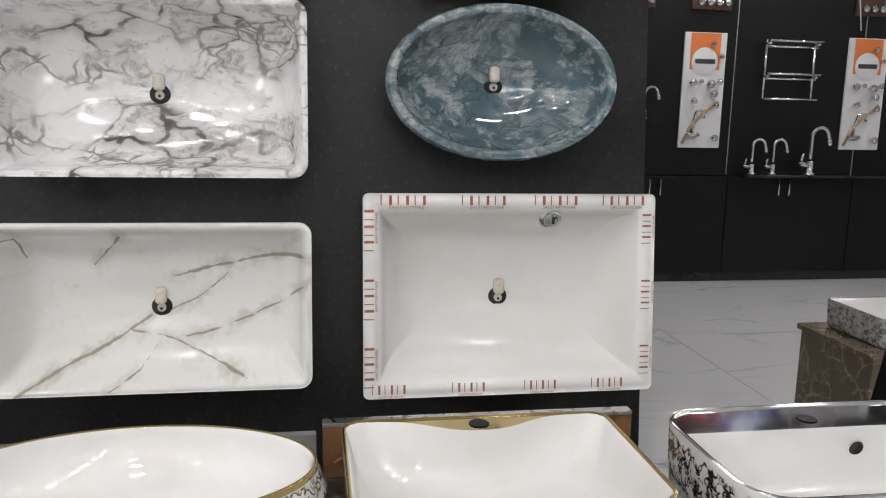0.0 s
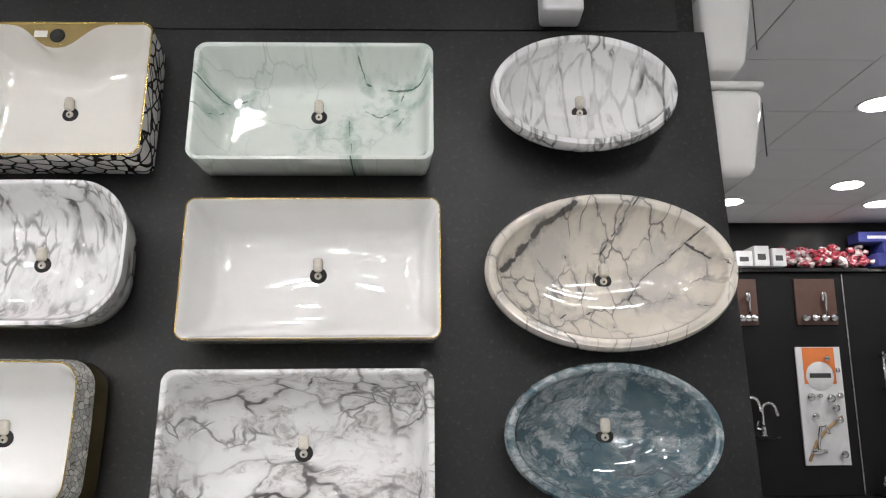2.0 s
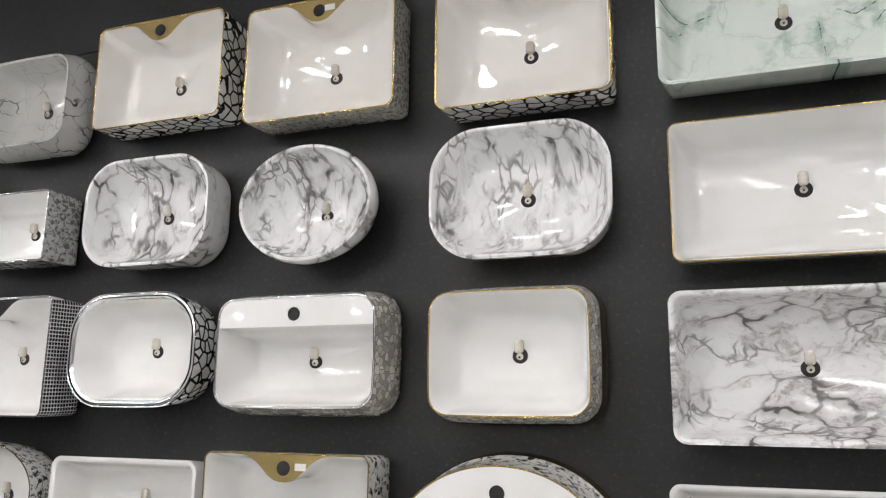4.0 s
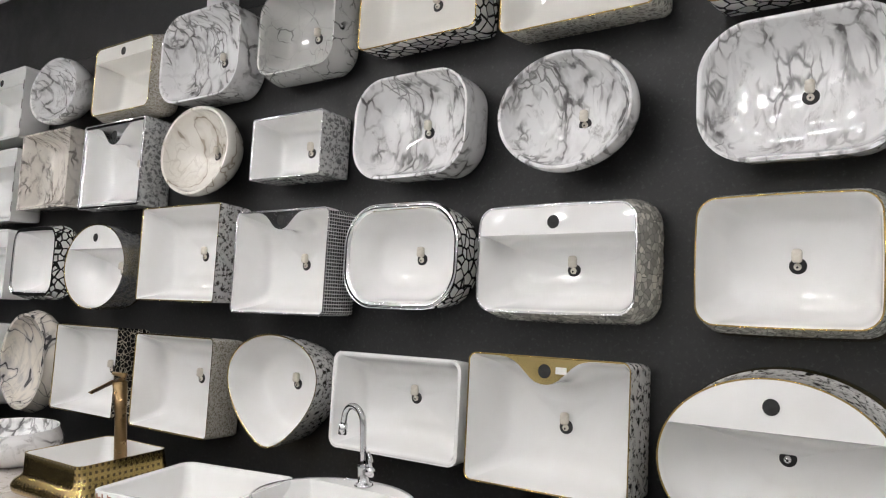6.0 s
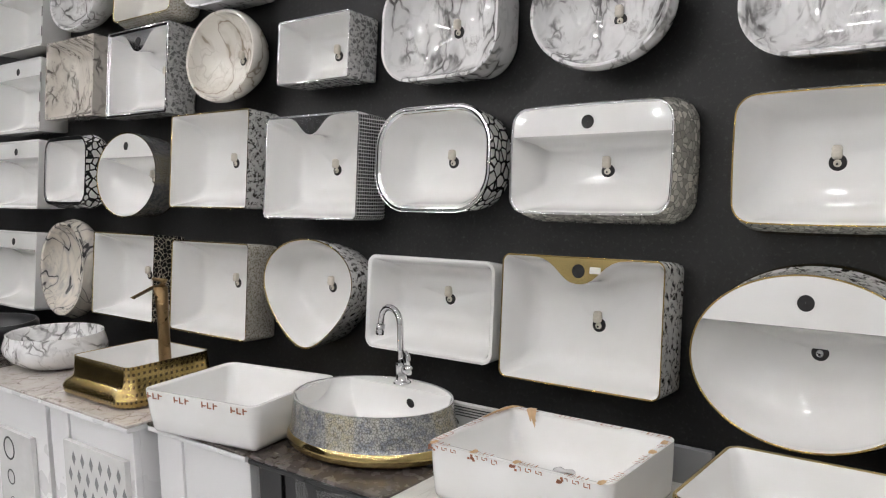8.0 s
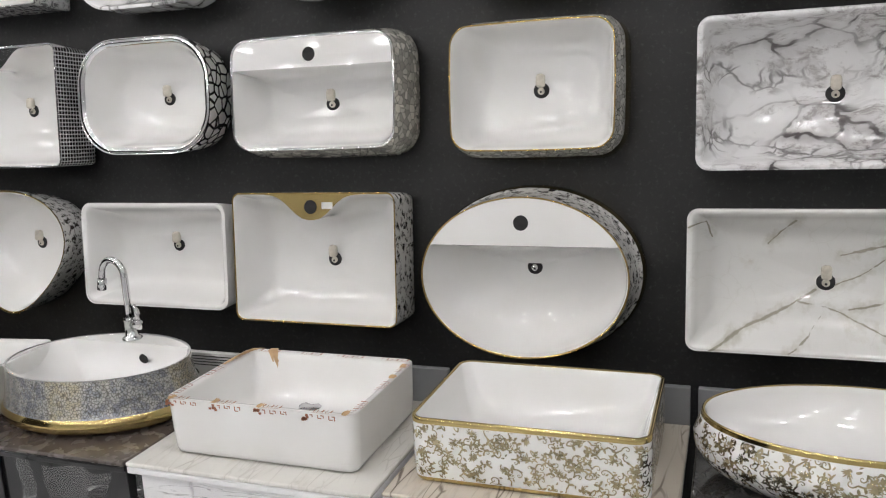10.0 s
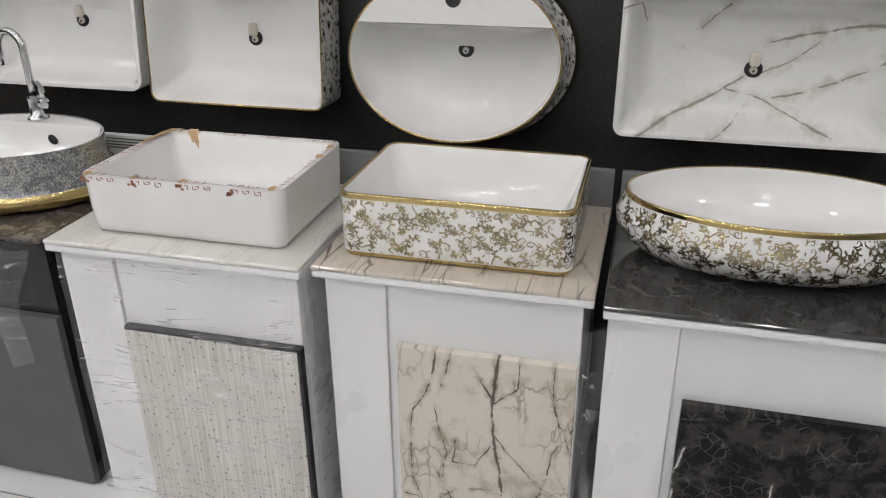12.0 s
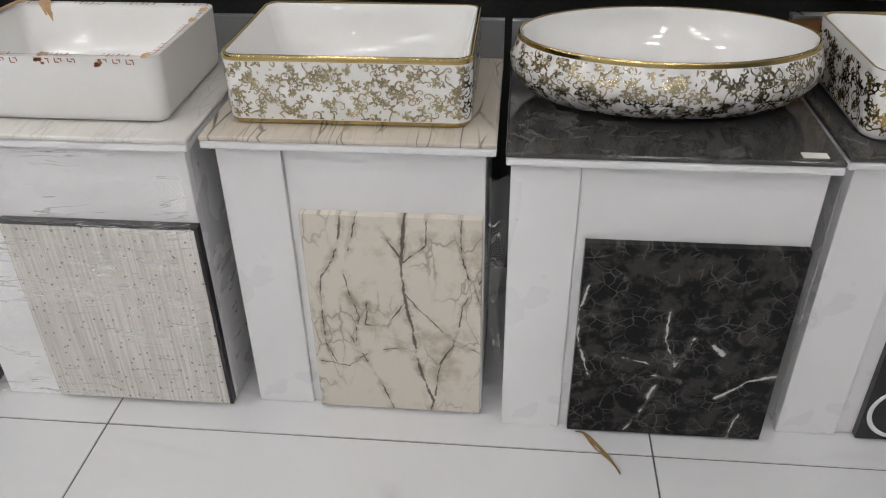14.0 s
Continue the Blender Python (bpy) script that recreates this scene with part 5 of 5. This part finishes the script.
b, surf = basin("white oval basin with silver mosaic sides and gold foot", pose(-1.985, 1.258, 0.673), "oval", 0.495, 0.368, 0.133, 0, "flare", MOSAIC, WHITE, CHROME, 0.006, ("flat", 0.075), WHITE, (0, -0.02), clip=False, group=STAND, foot=0.042, foot_mat=GOLD, tap_hole=False, overflow=True)
b, surf = basin("white rectangular basin with rim in printed tape", pose(-2.405, 1.14, 0.673, 0, 0, 8), "rect", 0.44, 0.36, 0.132, 0.035, "straight", WHITE, WHITE, rim_w=0.016, clip=False, group=STAND)
for k in range(4):
    for j in range(6):
        x = -0.19 + 0.11 * k + 0.011 * j
        if j % 2 == 0:
            part("printed_tape", box(x, x + 0.003, -0.1822, -0.1802, 0.110, 0.127, PRINT, 0), b)
        else:
            part("printed_tape", box(x - 0.006, x + 0.004, -0.1822, -0.1802, 0.110 + 0.005 * (j % 3), 0.113 + 0.005 * (j % 3), PRINT, 0), b)
b, surf = basin("gold embossed basin with white top standing on a plinth", pose(-3.035, 1.195, 0.676), "rect", 0.365, 0.315, 0.130, 0.03, "plinth", GOLD_DOTS, WHITE, GOLD, 0.005, drain=(0, 0), clip=False, group=STAND)
basin("round vessel basin in white and grey marble glaze", pose(-3.68, 1.205, 0.676), "oval", 0.42, 0.35, 0.132, 0, "belly", GREY_MARBLE_4, GREY_MARBLE_4, rim_w=0.008, clip=False, group=STAND)
b, _ = basin("white rectangular basin with rim in printed tape", pose(-4.70, 1.17, 0.722), "rect", 0.42, 0.33, 0.10, 0.035, "straight", WHITE, WHITE, rim_w=0.016, clip=False, group=STAND)
marks_on_rim(b, 0.42, 0.33, 0.10, 0.018, 6, (3, 2))
b, _ = basin("matt black ribbed vessel basin", pose(-4.20, 1.17, 0.676), "oval", 0.44, 0.36, 0.13, 0, "bowl", DARK_RIBBED, DARK_RIBBED, rim_w=0.01, clip=False, group=STAND)
for k in range(4):
    part("rib", mesh_of("rib", *loft([[(x, y, 0.05 + 0.018 * k + dz) for x, y in outline("oval", 0.44, 0.36, 0, ins)] for dz, ins in ((-0.004, 0.016 - 0.005 * k), (0, 0.010 - 0.005 * k), (0.004, 0.014 - 0.005 * k))]), DARK_RIBBED), b)
basin("lime green flowered vessel basin", pose(-5.20, 1.28, 0.722), "oval", 0.34, 0.32, 0.14, 0, "bowl", FLOWERS_2, GREEN_GLAZE, GREEN_GLAZE, rim_w=0.012, clip=False, group=STAND)


# ---------------------------------------------------------------- taps
def arc(cx, cz, rad, a0, a1, n=14):
    return [(cx + rad * math.cos(math.radians(a0 + (a1 - a0) * k / n)), 0, cz + rad * math.sin(math.radians(a0 + (a1 - a0) * k / n))) for k in range(n + 1)]


def swan_tap(label, m, size=1.0, name="basin_tap"):
    """A chrome mixer with a swan neck that bends to its left."""
    t = thing(name, m, label, "tap")
    t.scale = (size, size, size)
    part("base", lathe([(0.026, 0.0), (0.027, 0.004), (0.022, 0.008), (0.017, 0.012), (0.017, 0.05), (0.0185, 0.054), (0.015, 0.062)], CHROME, 24), t)
    pts = [(0, 0, 0.055), (0, 0, 0.10), (0, 0, 0.17)] + arc(-0.042, 0.175, 0.042, 0, 165) + [(-0.092, 0, 0.145)]
    part("spout", tube(pts, 0.0095, CHROME, 14), t)
    part("nozzle", tube([(-0.088, 0, 0.162), (-0.094, 0, 0.132)], 0.0125, CHROME, 14), t)
    part("lever", tube([(0.012, 0, 0.042), (0.038, -0.006, 0.046), (0.05, -0.012, 0.055)], [0.013, 0.015, 0.008], CHROME, 12), t)
    part("handle", tube([(0.042, -0.006, 0.05), (0.036, -0.006, 0.085), (0.028, -0.006, 0.10)], [0.008, 0.007, 0.004], CHROME, 10), t)
    return t


swan_tap("chrome swan neck mixer tap on the oval basin", pose(-1.994, 1.395, 0.805, 0, 0, -8), 1.0)
t = thing("basin_tap", pose(-3.041, 1.291, 0.79, 0, 0, 20), "antique bronze tall tap with an open spout", "tap")
part("column", tube([(0, 0, -0.10), (0, 0, 0.0), (0.002, 0, 0.12), (0.0, 0, 0.235)], [0.024, 0.022, 0.020, 0.026], BRONZE, 20), t)
spout = bmesh.new()
rows = []
for k in range(9):
    f = k / 8
    rows.append([spout.verts.new((-0.005 - 0.115 * f, 0.030 * s * (1 - 0.35 * f), 0.235 - 0.05 * f + 0.010 * abs(s))) for s in (-1, -0.5, 0, 0.5, 1)])
for r0, r1 in zip(rows, rows[1:]):
    for i in range(4):
        spout.faces.new((r0[i], r0[i + 1], r1[i + 1], r1[i]))
bmesh.ops.solidify(spout, geom=spout.faces[:], thickness=0.005)
part("spout", bm_mesh(spout, BRONZE, "spout", True), t)
part("lever", tube([(0.0, 0, 0.23), (0.02, 0, 0.255), (-0.03, 0, 0.262)], [0.018, 0.012, 0.006], BRONZE, 12), t)

# a dry leaf on the floor
lf = bmesh.new()
pl = []
for k in range(12):
    f = k / 11
    x, y = -0.36 + 0.085 * f, 0.985 - 0.115 * f ** 1.6
    wid = 0.0015 + 0.006 * math.sin(math.pi * f) ** 2
    pl.append([lf.verts.new((x + s * wid * 0.9, y + s * wid * 0.5, 0.003 + 0.004 * abs(s) + 0.004 * math.sin(9 * f))) for s in (-1, 0, 1)])
for r0, r1 in zip(pl, pl[1:]):
    for i in range(2):
        lf.faces.new((r0[i], r0[i + 1], r1[i + 1], r1[i]))
bmesh.ops.solidify(lf, geom=lf.faces[:], thickness=0.0015)
tagged(new("dry_leaf", bm_mesh(lf, DRY_LEAF, "leaf")), "curled dry brown leaf on the white floor", "leaf")

# ---------------------------------------------------------------- the back of the showroom
BY = 6.02
unit = thing("wall_cabinet", pose(2.2, BY, 0), "tall black laminate display cabinet with handles", "cabinet")
part("plinth", box(0, 4.3, -0.02, 0.075, 0.0, 0.07, CAB_BLACK, 0.002), unit)
for x in (0.0, 1.10, 2.20, 3.3):
    part("door", box(x + 0.004, x + 1.096, -0.05, 0.075, 0.075, 0.855, BLACK_LAM, 0.003), unit)
    part("panel", box(x + 0.004, x + 1.096, -0.02, 0.075, 0.86, 2.54, BLACK_LAM, 0.003), unit)
    part("edge_strip", box(x + 1.088, x + 1.096, -0.026, -0.021, 0.87, 2.53, STEEL, 0.001), unit)
    for s in (-0.045, 0.045):
        h = part("handle", tube([(x + 0.48 + s, -0.05, 0.70), (x + 0.48 + s, -0.075, 0.715), (x + 0.48 + s, -0.075, 0.825), (x + 0.48 + s, -0.05, 0.84)], 0.006, CHROME, 8), unit)
part("cornice", box(0, 4.3, -0.06, 0.075, 2.545, 2.575, CAB_BLACK, 0.003), unit)
part("shelf", box(1.14, 4.3, -0.22, -0.052, 0.862, 0.882, CAB_BLACK, 0.002), unit)
part("shelf", box(0.0, 0.42, -0.20, -0.022, 1.28, 1.296, CAB_BLACK, 0.002), unit)


def shop_tap(label, x, z, size=1.0, turn=0):
    swan_tap(label, pose(x, BY - 0.12, z, 0, 0, turn), size, "display_tap")


for x, z, sc, tn in ((3.45, 0.884, 1.25, 180), (3.63, 0.884, 1.25, 180), (3.95, 0.884, 1.7, 180), (4.72, 0.884, 1.2, 150), (2.40, 1.298, 1.3, 180), (2.53, 1.298, 1.1, 150)):
    shop_tap("chrome mixer tap on a black shelf", x, z, sc, tn)
for x0 in (2.86, 4.25):
    card = thing("display_board", pose(x0, BY - 0.022, 1.08), "white and orange display board with chrome fittings", "display board", "display boards")
    part("board", box(0, 0.345, -0.018, 0, 0, 0.88, CARD, 0.003), card)
    part("header", box(0.05, 0.295, -0.0205, -0.0185, 0.60, 0.875, ORANGE, 0), card)
    part("roundel", lathe([(0.0001, 0.002), (0.105, 0.002), (0.108, 0.0)], CARD, 36), card).matrix_basis = pose(0.172, -0.0207, 0.66, 90)
    part("word_bar", box(0.09, 0.255, -0.0245, -0.0235, 0.645, 0.68, INK, 0), card)
    part("flourish", tube([(0.03, -0.02, 0.03), (0.09, -0.02, 0.16), (0.18, -0.02, 0.26), (0.31, -0.02, 0.36)], [0.012, 0.014, 0.014, 0.010], TAPE, 6), card)
    for fx, fz, rad in ((0.07, 0.50, 0.028), (0.14, 0.51, 0.016), (0.22, 0.49, 0.03), (0.29, 0.51, 0.022), (0.25, 0.42, 0.026), (0.27, 0.33, 0.024), (0.09, 0.36, 0.024), (0.28, 0.08, 0.026), (0.22, 0.79, 0.02), (0.29, 0.70, 0.018)):
        v = part("valve", lathe([(rad * 0.6, 0.0), (rad * 0.6, 0.03), (rad, 0.034), (rad, 0.05), (rad * 0.5, 0.055), (0.0001, 0.056)], CHROME, 14), card)
        v.matrix_basis = pose(fx, -0.018, fz, 90)
    part("spout", tube([(0.10, -0.03, 0.10), (0.11, -0.04, 0.22), (0.115, -0.06, 0.28), (0.15, -0.075, 0.29), (0.17, -0.075, 0.23)], 0.012, CHROME, 10), card)
    part("spout_base", tube([(0.05, -0.03, 0.10), (0.16, -0.03, 0.10)], 0.02, CHROME, 10), card)
rack = thing("towel_rack", pose(3.49, BY - 0.022, 1.47), "chrome towel rack with rails on a black panel", "towel rack")
for x in (0.03, 0.44):
    part("upright", tube([(x, -0.05, 0.0), (x, -0.05, 0.45)], 0.011, CHROME, 10), rack)
for z, yy in ((0.0, -0.09), (0.155, -0.05), (0.19, -0.11), (0.40, -0.05), (0.44, -0.11)):
    part("rail", tube([(0.0 + 0.02, yy, z), (0.47, yy, z)], 0.009, CHROME, 10), rack)
for x in (0.03, 0.44):
    part("bracket", tube([(x, -0.001, 0.42), (x, -0.11, 0.42)], 0.011, CHROME, 10), rack)
    part("bracket", tube([(x, -0.001, 0.17), (x, -0.11, 0.17)], 0.011, CHROME, 10), rack)
for x0, w in ((2.36, 0.24), (2.90, 0.32), (4.28, 0.32)):
    wb = thing("display_board", pose(x0, BY - 0.022, 2.13), "dark walnut display board with a chrome tap", "display board", "display boards")
    part("board", box(0, w, -0.02, 0, 0, 0.36, WALNUT, 0.003), wb)
    for k in range(4):
        part("valve", lathe([(0.02, 0.0), (0.02, 0.03), (0.028, 0.036), (0.028, 0.055), (0.0001, 0.058)], CHROME, 14), wb).matrix_basis = pose(0.05 + (w - 0.1) * k / 3, -0.02, 0.05, 90)
    part("spout", tube([(w * 0.7, -0.03, 0.06), (w * 0.7, -0.05, 0.20), (w * 0.66, -0.07, 0.25), (w * 0.6, -0.075, 0.24), (w * 0.58, -0.075, 0.18)], 0.011, CHROME, 10), wb)
# a wall fan at rest above the cabinets
fan = thing("wall_fan", pose(4.22, BY - 0.10, 2.76, -8), "white wall fan with a wire guard above the black cabinets", "fan")
part("bracket", box(-0.06, 0.06, 0.03, 0.12, -0.20, 0.02, CARD, 0.012, 3), fan)
part("motor", lathe([(0.0001, 0.0), (0.05, 0.0), (0.065, 0.02), (0.065, 0.09), (0.045, 0.12), (0.0001, 0.125)], CARD, 24), fan).matrix_basis = pose(0, 0.06, 0, 90)
part("hub", lathe([(0.0001, 0.03), (0.035, 0.026), (0.045, 0.0)], CARD, 24), fan).matrix_basis = pose(0, -0.065, 0, 90)
for k in range(3):
    wing = bmesh.new()
    edge = [wing.verts.new((0.04 + 0.15 * f, -0.03 - 0.018 * q, 0.075 * q * math.sin(math.pi * (0.25 + 0.6 * f)))) for q in (-1, 0, 1) for f in (i / 6 for i in range(7))]
    for q in range(2):
        for i in range(6):
            wing.faces.new((edge[7 * q + i], edge[7 * q + i + 1], edge[7 * q + i + 8], edge[7 * q + i + 7]))
    bmesh.ops.solidify(wing, geom=wing.faces[:], thickness=0.003)
    part("blade", bm_mesh(wing, CARD, "blade", True), fan).matrix_basis = pose(0, 0, 0, 0, 120 * k + 20, 0)
for rad, yy in ((0.06, -0.085), (0.14, -0.075), (0.215, -0.03), (0.215, -0.01)):
    part("guard_ring", tube([(rad * math.cos(math.radians(10 * k)), yy, rad * math.sin(math.radians(10 * k))) for k in range(37)], 0.004, CARD, 6), fan)
for k in range(24):
    q = math.radians(15 * k)
    part("guard_wire", tube([(rad * math.cos(q), yy, rad * math.sin(q)) for rad, yy in ((0.05, -0.086), (0.14, -0.076), (0.215, -0.03))], 0.002, CARD, 5), fan)
part("cable", tube([(0.0, 0.06, -0.19), (0.02, 0.06, -0.40), (0.05, 0.075, -0.75)], 0.005, CARD, 6), fan)
# goods on top of the tall cabinets
rng = random.Random(5)
for k, (x, w, hh, mt, lb) in enumerate(((2.42, 0.13, 0.12, CARD, "white carton with printed marks"), (2.56, 0.12, 0.16, CARD, "white carton with printed marks"), (2.70, 0.11, 0.14, CARD, "white carton with printed marks"), (3.52, 0.36, 0.10, BLUE_BOX, "blue and white tap carton"), (3.58, 0.32, 0.09, BLUE_BOX, "blue and white tap carton"), (3.92, 0.20, 0.17, CARD, "white carton"), (4.4, 0.3, 0.2, CARD, "white carton"), (3.40, 0.34, 0.08, BLUE_BOX, "blue tap carton"))):
    z = 2.576 + (0.101 if k == 4 else 0.19 if k == 7 else 0)
    y = BY - 0.04
    cbx = thing("carton", pose(x, y, z, 0, 0, rng.uniform(-10, 10)), lb + " on the black cabinet", "carton")
    part("box", box(0, w, -0.10, 0.07, 0, hh, mt, 0.003), cbx)
    part("label_print", box(w * 0.2, w * 0.75, -0.1012, -0.1003, hh * 0.3, hh * 0.6, INK if mt is CARD else CARD, 0), cbx)
bags = bmesh.new()
for k in range(170):
    made = bmesh.ops.create_icosphere(bags, subdivisions=1, radius=1)["verts"]
    c = Vector((rng.uniform(2.80, 3.52), BY + rng.uniform(-0.08, 0.04), 2.60 + rng.uniform(0, 0.15) * (1 - abs(rng.uniform(-1, 1)) * 0.3)))
    for v in made:
        v.co = c + Vector((v.co.x * rng.uniform(0.02, 0.05), v.co.y * 0.035, v.co.z * rng.uniform(0.012, 0.035)))
tagged(new("fitting_bags", bm_mesh(bags, RED_BAG, "bags")), "pile of red and white plastic fitting bags on the cabinet", "bags", kind="stuff")

# brown marble stand with a basin, and a black board beside it
st = thing("display_stand", pose(1.685, 2.10, 0), "brown marble clad stand with a thin stone top", "stand")
part("body", box(0.0, 0.55, 0.0, 0.36, 0.0, 0.635, BROWN_STONE, 0.003), st)
part("top", box(-0.012, 0.56, -0.012, 0.372, 0.636, 0.656, BROWN_STONE, 0.004), st)
b, surf = basin("white rectangular basin with grey leaf print sides", pose(1.95, 2.285, 0.657), "rect", 0.42, 0.30, 0.095, 0.03, "upright", FLOWERS_2, WHITE, CHROME, 0.008, clip=False, group=STAND)
bd = thing("display_board", pose(1.36, 1.60, 0.009, 0, 11, 0), "black glossy board standing on the floor", "display board")
part("board", box(0.0, 0.03, 0.0, 0.24, 0.0, 1.06, CAB_BLACK, 0.004), bd)

# ---------------------------------------------------------------- floor tiles, last
tile_meshes = {}
TX, TY, TS = -1.40, 0.932, 1.2
for i in range(-5, 7):
    for j in range(-6, 5):
        x0, x1 = max(TX + TS * i, X0), min(TX + TS * (i + 1), X1)
        y0, y1 = max(TY + TS * j, Y0), min(TY + TS * (j + 1), Y1)
        if x1 - x0 < 0.05 or y1 - y0 < 0.05:
            continue
        key = (round(x1 - x0, 3), round(y1 - y0, 3))
        if key not in tile_meshes:
            tile_meshes[key] = box(0.002, key[0] - 0.002, 0.002, key[1] - 0.002, -0.0036, 0.0, FLOOR, 0.0008, 1)
        tl = part("tile", tile_meshes[key], floor)
        tl.location = (x0, y0, 0)
